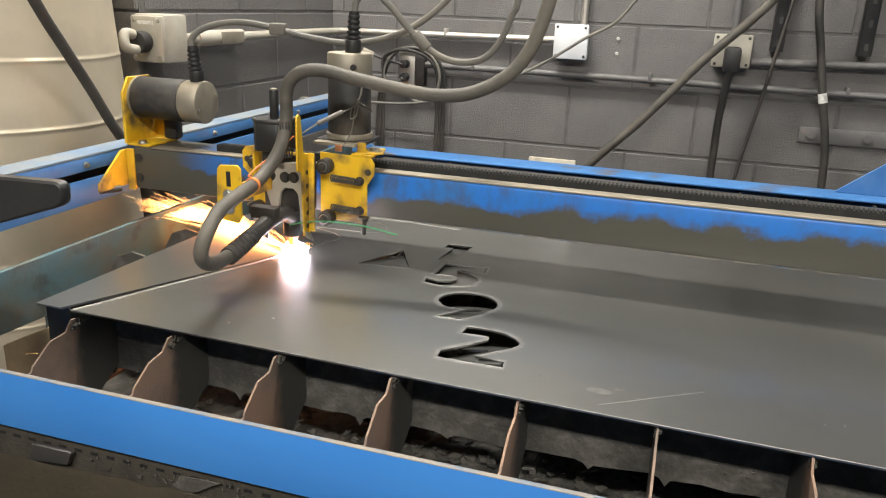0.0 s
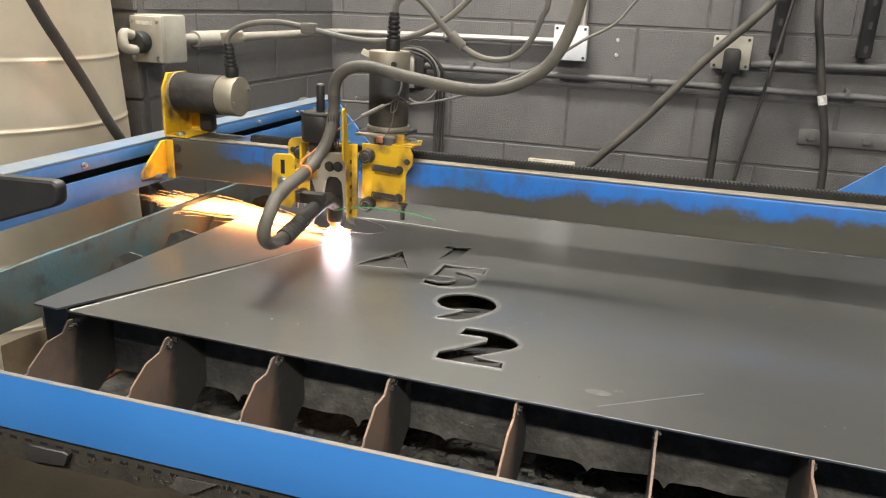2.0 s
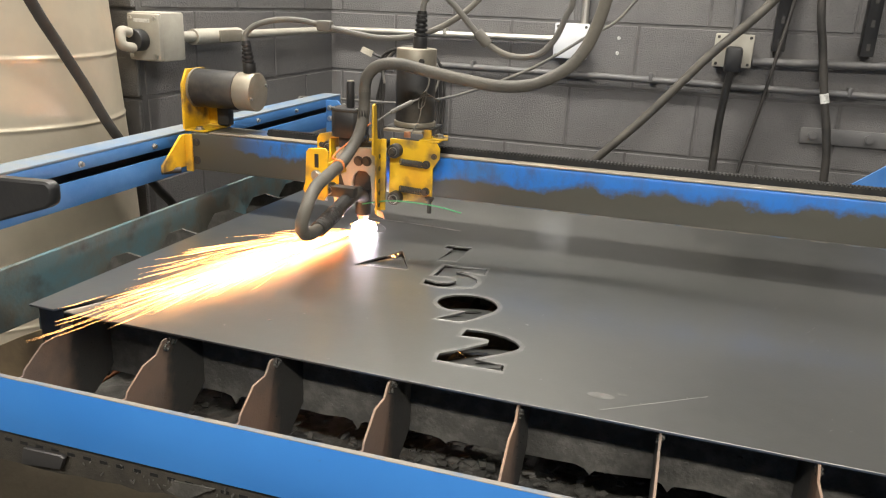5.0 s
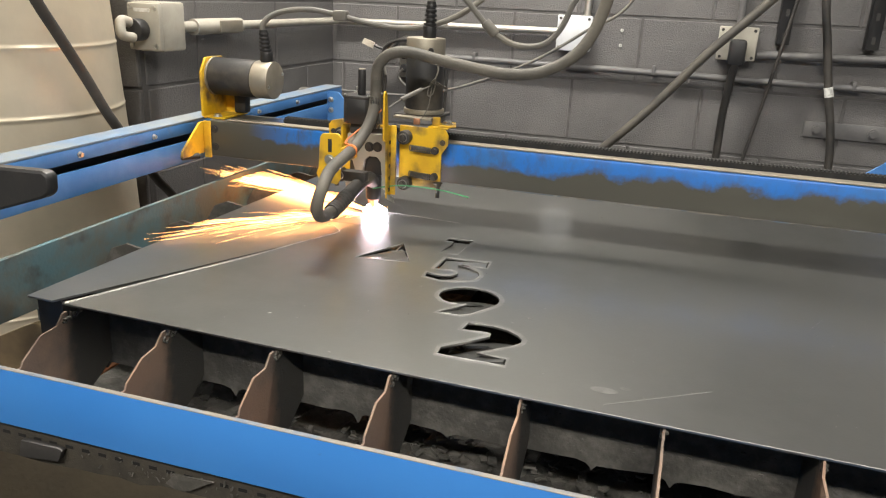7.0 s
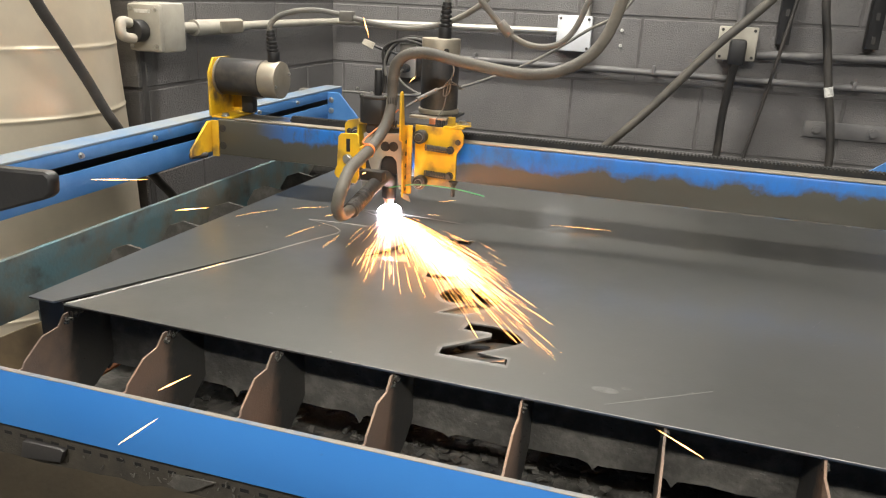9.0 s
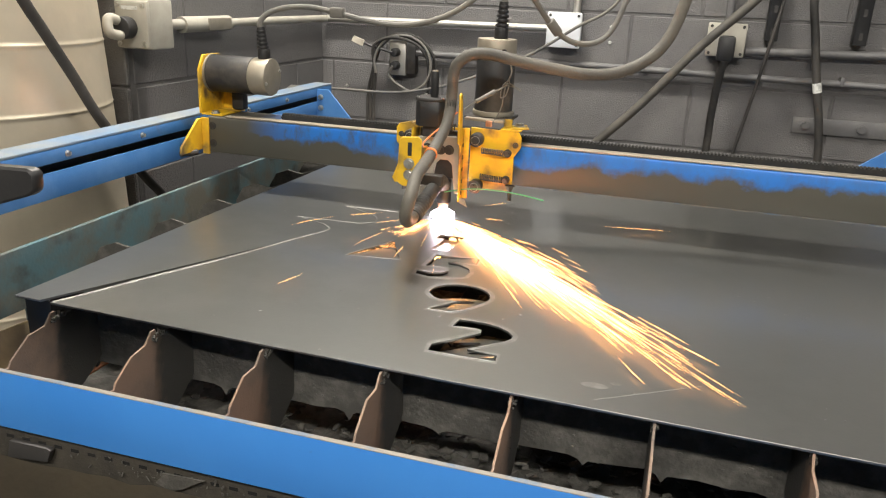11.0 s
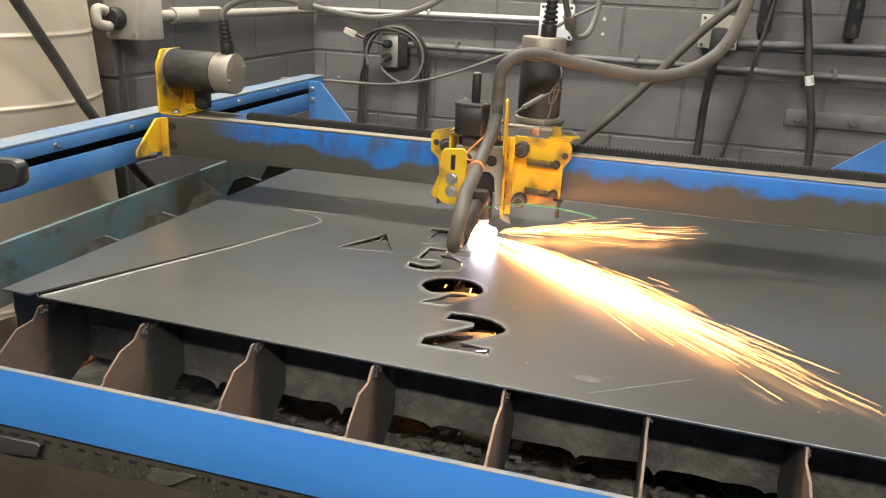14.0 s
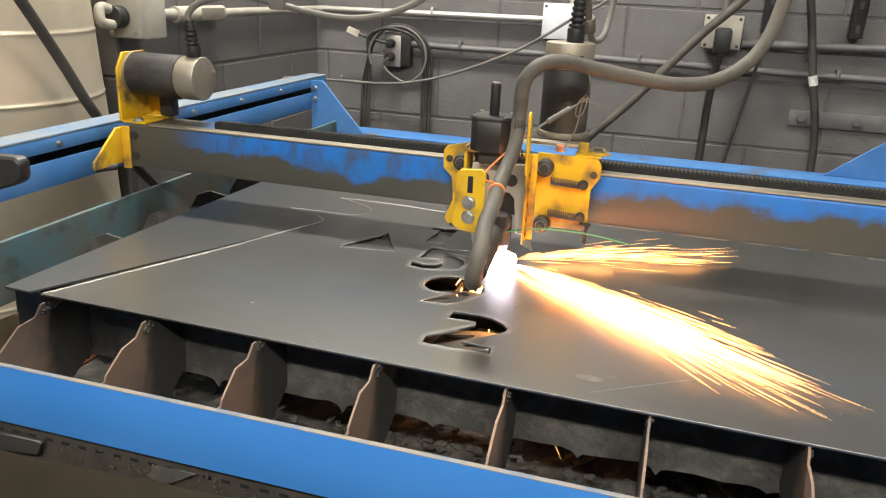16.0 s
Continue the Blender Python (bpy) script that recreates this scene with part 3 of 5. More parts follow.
part("skirt", bm, M_RUST, hopper)
for x in (0.2, 1.9):
    part("skirt_post", box((x, -0.325, 0), (x + 0.03, -0.3, 0.42)), M_RUST, hopper)

# ---- steel sheet with its cut-outs ----


def plate_with_holes(name, outline, holes, z0, z1):
    cu = bpy.data.curves.new(name, "CURVE")
    cu.dimensions, cu.fill_mode, cu.extrude = "2D", "BOTH", (z1 - z0) / 2
    for poly in [outline] + holes:
        sp = cu.splines.new("POLY")
        sp.points.add(len(poly) - 1)
        for p, q in zip(sp.points, poly):
            p.co = (q[0], q[1], 0, 1)
        sp.use_cyclic_u = True
    ob = bpy.data.objects.new(name, cu)
    scene.collection.objects.link(ob)
    me = bpy.data.meshes.new_from_object(ob.evaluated_get(bpy.context.evaluated_depsgraph_get()))
    bpy.data.objects.remove(ob)
    bm = bmesh.new()
    bm.from_mesh(me)
    bpy.data.meshes.remove(me)
    bmesh.ops.translate(bm, verts=bm.verts, vec=(0, 0, (z0 + z1) / 2))
    return bm


def half_oval(cx, cy, rx, ry, a0, a1, n=12):
    return [(cx + rx * math.cos(radians(a0 + (a1 - a0) * k / n)), cy + ry * math.sin(radians(a0 + (a1 - a0) * k / n))) for k in range(n + 1)]


TWO = [(0.4932, 0.1436), (0.4954, 0.1675), (0.5119, 0.169), (0.5301, 0.1686), (0.5492, 0.1634), (0.5639, 0.1536), (0.5726, 0.1418), (0.5721, 0.1325), (0.565, 0.1208), (0.5279, 0.0856), (0.5656, 0.0815), (0.5673, 0.0661), (0.5203, 0.0643),
       (0.4847, 0.0654), (0.4834, 0.0847), (0.508, 0.1094), (0.5319, 0.1362), (0.5304, 0.1449), (0.5256, 0.1461), (0.508, 0.1452)]
NINE = [(0.4449, 0.1845), (0.4609, 0.2034), (0.4768, 0.2242), (0.4553, 0.2219), (0.441, 0.2273)] + half_oval(0.473, 0.2505, 0.044, 0.039, 195, -25, 14) + [(0.5004, 0.2127), (0.4892, 0.1945), (0.4783, 0.1857)]
FIVE = [(0.3922, 0.403), (0.4312, 0.4027), (0.4629, 0.4096), (0.4647, 0.3817), (0.423, 0.381), (0.4195, 0.3765), (0.44, 0.3709), (0.4585, 0.358), (0.464, 0.3419), (0.4614, 0.321), (0.4414, 0.3071), (0.4135, 0.3003), (0.3871, 0.3067), (0.3846, 0.3258),
        (0.4056, 0.3202), (0.4237, 0.3262), (0.4302, 0.3382), (0.4262, 0.3486), (0.4134, 0.3497), (0.3906, 0.3454)]
ONE = [(0.3661, 0.5061), (0.4115, 0.5082), (0.4081, 0.492), (0.4054, 0.4256), (0.3739, 0.4184), (0.38, 0.4882), (0.3648, 0.4857)]
WEDGE = [(0.257, 0.343), (0.346, 0.356), (0.303, 0.445)]
HOLES = [TWO, NINE, FIVE, ONE, WEDGE]
# slit cut from the front edge
outline = [(-0.076, 0.02), (-0.034, 0.0185), (0.022, 0.128), (0.1236, 0.3345), (0.1255, 0.3335), (0.029, 0.126), (-0.016, 0.017), (0.52, 0.003), (2.36, -0.03), (2.4, 1.16), (-0.03, 1.2)]
sheet = thing("steel_sheet", "dark grey mill-scale steel sheet with cut-out openings, lying on slats", "steel sheet", (1.0, 0.6, 0.8465))
part("plate", plate_with_holes("plate", outline, HOLES, 0.847, 0.85), M_SHEET, sheet, smooth=False)


def rim(poly, z, w, up):
    """A fine raised burr round an opening."""
    pts = [Vector((*p, z)) for p in poly]
    return sweep(pts + [pts[0]], w, 5, 0)


for hole in HOLES:
    part("cut_burr", rim(hole, 0.8498, 0.0006, 0.0005), M_BURR, sheet, "bright burr round a cut opening")
for hole in HOLES[:3]:
    cx, cy = sum(p[0] for p in hole) / len(hole), sum(p[1] for p in hole) / len(hole)
    area = sum(a[0] * b[1] - b[0] * a[1] for a, b in zip(hole, hole[1:] + hole[:1]))
    sign = 1 if area > 0 else -1
    outer = []
    for a, b, c in zip(hole[-1:] + hole[:-1], hole, hole[1:] + hole[:1]):
        t = (Vector(c) - Vector(a)).normalized()
        outer.append(Vector(b) + Vector((t.y, -t.x)) * sign * 0.0068)
    bm = bmesh.new()
    vi = [bm.verts.new((p[0], p[1], 0.85006)) for p in hole]
    vo = [bm.verts.new((p.x, p.y, 0.85006)) for p in outer]
    for k in range(len(hole)):
        q = (k + 1) % len(hole)
        f = bm.faces.new((vi[k], vi[q], vo[q], vo[k]))
    bmesh.ops.recalc_face_normals(bm, faces=bm.faces)
    part("heat_ring", bm, M_SMUDGE, sheet, "pale heat-marked ring round an opening", smooth=False)
part("bright_edge", sweep([(x, y, 0.8495) for x, y in outline[6:9]], 0.0007, 5, 0), M_BURR, sheet, "bright worn front edge")
part("bright_edge", sweep([(x, y, 0.8495) for x, y in outline[:2]], 0.0007, 5, 0), M_BURR, sheet, "bright worn front edge")
for pts, w in (([(-0.0145, 0.0195), (0.0035, 0.056), (0.043, 0.1435), (0.1026, 0.27), (0.1399, 0.365), (0.17, 0.434), (0.1754, 0.4495), (0.1735, 0.464), (0.153, 0.4835)], 0.001), ([(0.153, 0.4835), (0.0909, 0.506)], 0.0003), ([(0.0909, 0.506), (0.2107, 0.512)], 0.0006),
               ([(0.2107, 0.512), (0.2262, 0.525), (0.232, 0.54), (0.226, 0.5595), (0.205, 0.579), (0.145, 0.6085)], 0.0004), ([(0.145, 0.6085), (0.25, 0.61), (0.36, 0.6)], 0.0006)):
    part("cut_line", sweep([(x, y, 0.8501) for x, y in pts], w, 5, 6), M_KERF, sheet, "thin bright cut line")
for pts in ([(0.686, 0.018), (0.797, 0.092)], [(0.93, 0.33), (0.95, 0.37)]):
    part("scratch", sweep([(x, y, 0.85) for x, y in pts], 0.00028, 4, 0), M_BURR, sheet, "pale scratch")

slug = thing("cut_slug", "loose triangular steel offcut tipped into its opening", "steel offcut", (0.3, 0.35, 0.84))
a, b, c = Vector((0.2585, 0.3445, 0.8494)), Vector((0.345, 0.357, 0.8494)), Vector((0.3035, 0.44, 0.8405))
bm = bmesh.new()
lo = [bm.verts.new(p - Vector((0, 0, 0.003))) for p in (a, b, c)]
hi = [bm.verts.new(p) for p in (a, b, c)]
bm.faces.new(hi), bm.faces.new(lo[::-1])
for i in range(3):
    bm.faces.new((lo[i], lo[(i + 1) % 3], hi[(i + 1) % 3], hi[i]))
part("plate", bm, M_SHEET, slug, smooth=False)


def dropped_slug(poly, label, rx, ry, dz, inner=()):
    """The piece cut from an opening, sunk and tipped below it."""
    c = Vector((sum(p[0] for p in poly) / len(poly), sum(p[1] for p in poly) / len(poly), 0))
    small = [((p[0] - c.x) * 0.965, (p[1] - c.y) * 0.965) for p in poly]
    ob = thing("cut_slug", label, "steel offcut", (c.x, c.y, 0.8485 + dz))
    bm = plate_with_holes("plate", small, [[(p[0] - c.x, p[1] - c.y) for p in q] for q in inner], -0.0015, 0.0015)
    bmesh.ops.transform(bm, matrix=pose(c.x, c.y, 0.8485 + dz, rx, ry), verts=bm.verts)
    part("plate", bm, M_SHEET, ob, smooth=False)


dropped_slug(TWO, "curved steel offcut sunk and tipped below its opening", -11, -9, -0.014)
dropped_slug(NINE, "round-headed steel offcut tipped below its opening", -12, -5, -0.012, [half_oval(0.473, 0.256, 0.021, 0.014, 0, 345, 15)])
dropped_slug(FIVE, "hooked steel offcut almost flush in its opening", 2.5, -4, -0.0045)
dropped_slug(ONE, "straight steel offcut tipped into its opening", -5, 0, -0.0045)
counter = thing("cut_slug", "small oval steel offcut lying under an opening", "steel offcut", (0.47, 0.24, 0.826))
part("plate", prism([(0.474 + 0.02 * math.cos(k * 0.3927), 0.238 + 0.013 * math.sin(k * 0.3927)) for k in range(16)], "z", 0.8265, 0.8295), M_SHEET, counter, smooth=False)
bm = bmesh.new()
r = random.Random(31)
for k in range(260):
    x, y = r.uniform(-0.03, 1.6), r.uniform(0.02, 0.85)
    q = r.uniform(0.0004, 0.0011) * (1.6 if r.random() < 0.08 else 1)
    m = Matrix.Translation((x, y, 0.8502)) @ Matrix.Rotation(r.uniform(0, 6), 4, "Z") @ Matrix.Diagonal((q * r.uniform(1, 2.2), q, q * 0.5, 1))
    bmesh.ops.create_icosphere(bm, subdivisions=1, radius=1, matrix=m)
tagged(part("spatter", bm, M_BURR, sheet, "pale specks of spatter on the sheet", smooth=False), kind="stuff")
bm = bmesh.new()
for x, y, rx, ry in ((0.683, 0.05, 0.015, 0.0065), (0.705, 0.062, 0.006, 0.003)):
    prism([(x + rx * math.cos(a), y + ry * math.sin(a)) for a in [k * 0.2618 for k in range(24)]], "z", 0.85005, 0.85015, 0, bm)
tagged(part("smudge", bm, M_SMUDGE, sheet, "pale rubbed smudges", smooth=False), kind="stuff")

# ---- bridge across the table ----
gantry = thing("gantry_bridge", "blue box-beam bridge with burnt paint across the table", "gantry", (0, 0, 0.9))
bm = box((-0.192, 0, 0.9175), (2.58, 0.1, 0.992), 0.004)
beam = part("beam", bm, M_BEAM, gantry, "blue beam burnt dark along its lower half")
r = random.Random(12)
bm, x = None, 0.35
while x < 2.5:
    ln = r.uniform(0.02, 0.12)
    bm = box((x, -0.0006, 0.9168), (x + ln, 0.0015, 0.9184), 0, bm)
    x += ln + r.uniform(0.004, 0.03)
tagged(part("worn_edge", bm, M_LIP, beam, "pale worn lower edge", smooth=False), kind="stuff")
part("top_strip", box((-0.15, 0.002, 0.9925), (2.55, 0.026, 0.9955), 0.0008), M_ALU, beam, "dusty pale guide strip")
part("rear_strip", box((-0.05, 0.052, 0.9925), (2.5, 0.098, 0.9965), 0.0008), M_DARK, beam, "dark dusty rear strip")
bm = box((-0.035, 0.03, 0.9925), (2.5, 0.046, 1.0042))
for k in range(410):
    x = -0.034 + 0.00617 * k
    box((x, 0.03, 1.0041), (x + 0.0032, 0.046, 1.0068), 0, bm)
part("gear_rack", bm, M_RACK, gantry, "black toothed gear rack", smooth=False)
for z in (0.974, 0.938):
    part("bolt", hex_bolt((-0.178, 0, z), (0, -1, 0), 0.006, 0.003), M_DARK, gantry)
bracket = part("motor_bracket", prism([(0.012, 0.995), (0.012, 1.085), (0.03, 1.113), (0.09, 1.113), (0.104, 1.09), (0.104, 0.995)], "x", -0.216, -0.211, 0.0008), M_YELLOW, gantry, "yellow folded motor bracket")
part("bracket_base", box((-0.211, 0.012, 0.9925), (-0.163, 0.104, 0.9965), 0.001), M_YELLOW, bracket)
part("bracket_web", prism([(-0.211, 0.997), (-0.157, 0.997), (-0.17, 1.02), (-0.211, 1.045)], "y", 0.098, 0.102, 0.0005), M_YELLOW, bracket)
part("belt_guard", box((-0.178, 0.075, 0.998), (-0.15, 0.097, 1.04), 0.004), M_BLACK, bracket, "black pinion guard")
part("bolt", hex_bolt((-0.182, 0.02, 0.9965), (0, 0, 1), 0.007, 0.006), M_BOLT, bracket)
foot = part("foot", prism([(0.0, 0.988), (-0.016, 0.988), (-0.078, 0.938), (-0.078, 0.924), (0.0, 0.924)], "x", -0.206, -0.201, 0.0008), M_YELLOW, gantry, "orange-yellow triangular roller foot")
part("foot_plate", box((-0.2005, -0.006, 0.915), (-0.185, -0.002, 0.99), 0.0008), M_YELLOW, foot)
part("roller", cyl((-0.216, -0.062, 0.922), (-0.198, -0.03, 0.922), 0.006, 14), M_DARK, foot, "small steel roller")
motor = part("drive_motor", cyl((-0.206, 0.06, 1.074), (-0.11, 0.06, 1.074), 0.038, 40, bev=0.002), M_MOTOR, gantry, "black cylindrical motor with an aluminium end cap")
part("end_cap", cyl((-0.1098, 0.06, 1.074), (-0.07, 0.06, 1.074), 0.0378, 40, bev=0.0025), M_ALU, motor, "brushed aluminium end cap")
part("face_ring", cyl((-0.2108, 0.06, 1.074), (-0.2062, 0.06, 1.074), 0.039, 40), M_ALU, motor)
for a in (200, 20):
    part("screw", hex_bolt((-0.07, 0.06 + 0.031 * math.cos(radians(a)), 1.074 + 0.031 * math.sin(radians(a))), (1, 0, 0), 0.0028, 0.003), M_BOLT, motor)


def gland(x, y, z, parent, h=0.06, lean=0.0):
    """Ribbed strain relief standing on a motor."""
    g = part("cable_gland", cyl((x, y, z), (x, y, z + 0.02), 0.0128, 12, bev=0.001), M_BLACK, parent, "ribbed black cable gland")
    bm = None
    for k in range(5):
        zz = z + 0.021 + k * (h - 0.02) / 5
        bm = cyl((x + lean * (zz - z), y, zz), (x + lean * (zz - z), y, zz + 0.005), 0.0122 - 0.0006 * k, 14, bm, bev=0.001)
    bm = cyl((x, y, z + 0.018), (x + lean * h, y, z + h + 0.004), 0.0085, 12, bm)
    part("ribs", bm, M_BLACK, g)
    return g


gland(-0.088, 0.06, 1.11, motor, 0.058, -0.1)
cab = part("motor_cable", sweep([(-0.094, 0.06, 1.165), (-0.096, 0.062, 1.182), (-0.08, 0.07, 1.2), (-0.045, 0.08, 1.212), (0.005, 0.085, 1.215), (0.062, 0.087, 1.207), (0.12, 0.09, 1.196), (0.19, 0.1, 1.19), (0.26, 0.11, 1.203), (0.32, 0.12, 1.235), (0.37, 0.13, 1.285), (0.43, 0.14, 1.37), (0.47, 0.15, 1.6)], 0.0056, 10), M_CABLE, gantry, "grey motor cable looping overhead")
part("plug", box((0.048, 0.078, 1.197), (0.078, 0.097, 1.217), 0.004), M_CABLE, cab, "inline cable plug")

# ---- torch carriage ----
car = thing("torch_carriage", "yellow plasma torch carriage with springs, motors and hand torch", "torch carriage", (0, 0, 0.9))
# yellow plates
rp = part("roller_plate", prism([(0.012, 0.912), (0.094, 0.912), (0.094, 0.976), (0.106, 0.994), (0.106, 1.012), (0.1, 1.022), (0.012, 1.024)], "y", -0.026, -0.022, 0.0008), M_YELLOW, car, "bright yellow roller plate")
part("plate_top", box((0.066, -0.0258, 1.0225), (0.104, 0.03, 1.0255), 0.001), M_YELLOW, rp)
part("plate_corner", prism([(0.086, -0.028), (0.116, -0.012), (0.104, 0.03), (0.086, 0.03)], "z", 1.0257, 1.0282, 0.0006), M_YELLOW, rp)
lp = part("roller_plate", prism([(-0.132, 1.012), (-0.126, 1.02), (-0.085, 1.03), (-0.085, 0.912), (-0.112, 0.912), (-0.118, 0.972), (-0.132, 0.985)], "y", -0.026, -0.022, 0.0008), M_YELLOW, car, "bright yellow roller plate")
for p, sub in (((0.026, 1.004), rp), ((0.028, 0.918), rp), ((-0.099, 1.0), lp), ((-0.1, 0.92), lp)):
    w = part("roller", cyl((p[0], -0.027, p[1]), (p[0], -0.046, p[1]), 0.0125, 24, bev=0.0015), M_DARK, sub, "black ball-bearing roller")
    part("washer", cyl((p[0], -0.0462, p[1]), (p[0], -0.048, p[1]), 0.008, 20), M_BOLT, w)
    part("nut", hex_bolt((p[0], -0.048, p[1]), (0, -1, 0), 0.0052, 0.006), M_DARK, w)
for x, z, sub in ((0.096, 0.998, rp), (-0.122, 1.0, lp)):
    part("bolt", hex_bolt((x, -0.026, z), (0, -1, 0), 0.004, 0.004), M_DARK, sub)
for x, sub in ((0.092, rp), (-0.112, lp)):
    part("stop_bolt", cyl((x, -0.032, 0.896), (x, -0.032, 0.925), 0.004, 10, hex_bolt((x, -0.032, 0.925), (0, 0, -1), 0.0065, 0.007)), M_DARK, sub, "hanging stop bolt")


def spring(a, b, r, turns, wire=0.0009):
    a, b = Vector(a), Vector(b)
    d = (b - a).normalized()
    s = d.orthogonal().normalized()
    t = d.cross(s)
    n = turns * 9
    return sweep([a + (b - a) * i / n + (s * math.cos(2 * math.pi * i / 9) + t * math.sin(2 * math.pi * i / 9)) * r for i in range(n + 1)], wire, 5, 0)


for z in (0.985, 0.936):
    sp = part("tension_spring", spring((0.036, -0.035, z), (0.078, -0.035, z - 0.002), 0.0052, 13, 0.0011), M_SLAT, rp, "coiled tension spring")
    part("spring_post", hex_bolt((0.083, -0.028, z - 0.002), (0, -1, 0), 0.0055, 0.012), M_DARK, sp)
# slide body
body = part("slide_block", box((-0.078, -0.05, 0.93), (0.006, -0.028, 1.018), 0.002), M_DARK, car, "dark slide block")
gp = part("slide_plate", prism([(-0.078, 0.985), (-0.078, 1.005), (0.004, 1.01), (0.006, 0.905), (-0.006, 0.905), (-0.012, 0.958), (-0.02, 0.966), (-0.035, 0.966), (-0.043, 0.958), (-0.048, 0.93), (-0.06, 0.93)], "y", -0.06, -0.052, 0.001), M_BEIGE, car, "bare steel slide plate with an arched cut")
for x, z in ((-0.034, 0.984), (-0.018, 0.985), (-0.06, 0.985)):
    part("bolt", hex_bolt((x, -0.06, z), (0, -1, 0), 0.0068, 0.004), M_DARK, gp)
part("top_flange", box((-0.09, -0.064, 1.022), (0.012, -0.058, 1.0265), 0.0008), M_YELLOW, car, "thin yellow cross strap")
part("side_strap", box((-0.09, -0.064, 0.985), (-0.086, -0.03, 1.03), 0.0008), M_YELLOW, car)
st = part("lead_bracket", prism([(-0.098, 1.088), (-0.092, 1.092), (-0.086, 1.088), (-0.078, 1.03), (-0.06, 1.026), (-0.06, 0.895), (-0.078, 0.895), (-0.084, 1.0), (-0.098, 1.005)], "x", 0.006, 0.0095, 0.0006), M_YELLOW, car, "tall yellow perforated lead bracket")
part("bracket_flange", box((0.0095, -0.064, 0.9), (0.019, -0.06, 1.028), 0.0006), M_YELLOW, st)
for k in range(5):
    part("hole", cyl((0.0055, -0.069, 0.91 + k * 0.022), (0.0101, -0.069, 0.91 + k * 0.022), 0.0042, 12), M_BLACK, st)
for z in (1.035, 1.075):
    part("coil_clip", spring((-0.012, -0.112, z), (0.004, -0.106, z), 0.0075, 4, 0.0012), M_DARK, st, "coiled wire clip")
# lifter motor
OCT = [(-1, -0.62), (-0.62, -1), (0.62, -1), (1, -0.62), (1, 0.62), (0.62, 1), (-0.62, 1), (-1, 0.62)]
lm = part("lift_motor", prism([(x * 0.028 - 0.051, y * 0.028 - 0.058) for x, y in OCT], "z", 1.028, 1.072, 0.0008), M_BLACK, car, "square black lift motor")
part("motor_flange", prism([(x * 0.0295 - 0.051, y * 0.0295 - 0.058) for x, y in OCT], "z", 1.0722, 1.0775, 0.001), M_DARK, lm, "worn black motor end plate")
for x in (-1, 1):
    for y in (-1, 1):
        part("screw", cyl((-0.051 + x * 0.0225, -0.058 + y * 0.0225, 1.0775), (-0.051 + x * 0.0225, -0.058 + y * 0.0225, 1.0795), 0.0028, 10), M_BOLT, lm)
part("shaft_tip", cyl((-0.05, -0.06, 1.1222), (-0.05, -0.06, 1.124), 0.0058, 16), M_ALU, lm)
part("shaft", cyl((-0.05, -0.06, 1.0765), (-0.05, -0.06, 1.122), 0.0072, 16, bev=0.0015), M_BLACK, lm, "black shaft stub")
part("screw_guard", box((-0.066, -0.075, 1.008), (-0.034, -0.04, 1.028), 0.002), M_DARK, lm)
# drive motor standing behind
dm = part("drive_motor", cyl((0.037, 0.035, 1.05), (0.037, 0.035, 1.141), 0.0355, 40, bev=0.0015), M_MOTOR, car, "tall black cylindrical drive motor with an aluminium cap")
part("end_cap", cyl((0.037, 0.035, 1.1412), (0.037, 0.035, 1.179), 0.0362, 40, bev=0.0025), M_ALU, dm, "brushed aluminium end cap")
part("base_ring", cyl((0.037, 0.035, 1.041), (0.037, 0.035, 1.0498), 0.0385, 40, bev=0.001), M_ALU, dm, "pale motor flange ring")
part("cap_plug", cyl((0.058, 0.004, 1.158), (0.058, 0.0, 1.158), 0.005, 14), M_BLACK, dm)
part("motor_seat", box((-0.01, 0.0, 1.0347), (0.078, 0.075, 1.0405), 0.001), M_DARK, car, "dark motor seat")
part("seat_strip", box((-0.004, -0.02, 1.0346), (0.07, -0.002, 1.0395), 0.001), M_ALU, car, "bare metal seat strip")
part("seat_leg", prism([(0.068, 1.0258), (0.083, 1.0258), (0.083, 1.0405), (0.068, 1.0405)], "y", -0.0065, -0.0022, 0.0006), M_YELLOW, car)
part("bolt", hex_bolt((0.096, 0.0, 1.0283), (0, 0, 1), 0.008, 0.006), M_BOLT, car)
gland(0.043, 0.035, 1.179, dm, 0.06, 0.03)
CABLE_FOOT = (0.045, 0.036, 1.24)
swing = part("motor_cable", sweep([CABLE_FOOT, (0.05, 0.038, 1.262), (0.075, 0.042, 1.272), (0.1, 0.045, 1.255), (0.13, 0.05, 1.222), (0.16, 0.055, 1.193), (0.2, 0.06, 1.174), (0.245, 0.06, 1.176), (0.275, 0.06, 1.2), (0.295, 0.06, 1.245), (0.306, 0.06, 1.3), (0.31, 0.06, 1.6)], 0.0054, 10), M_CABLE, car, "grey looping motor cable", base=CABLE_FOOT)
swing.location = Vector(CABLE_FOOT) - BASE[car]
part("plug", cyl((0.142, 0.052, 1.212), (0.163, 0.055, 1.19), 0.0095, 10, bev=0.002), M_CABLE, swing, "inline cable plug")
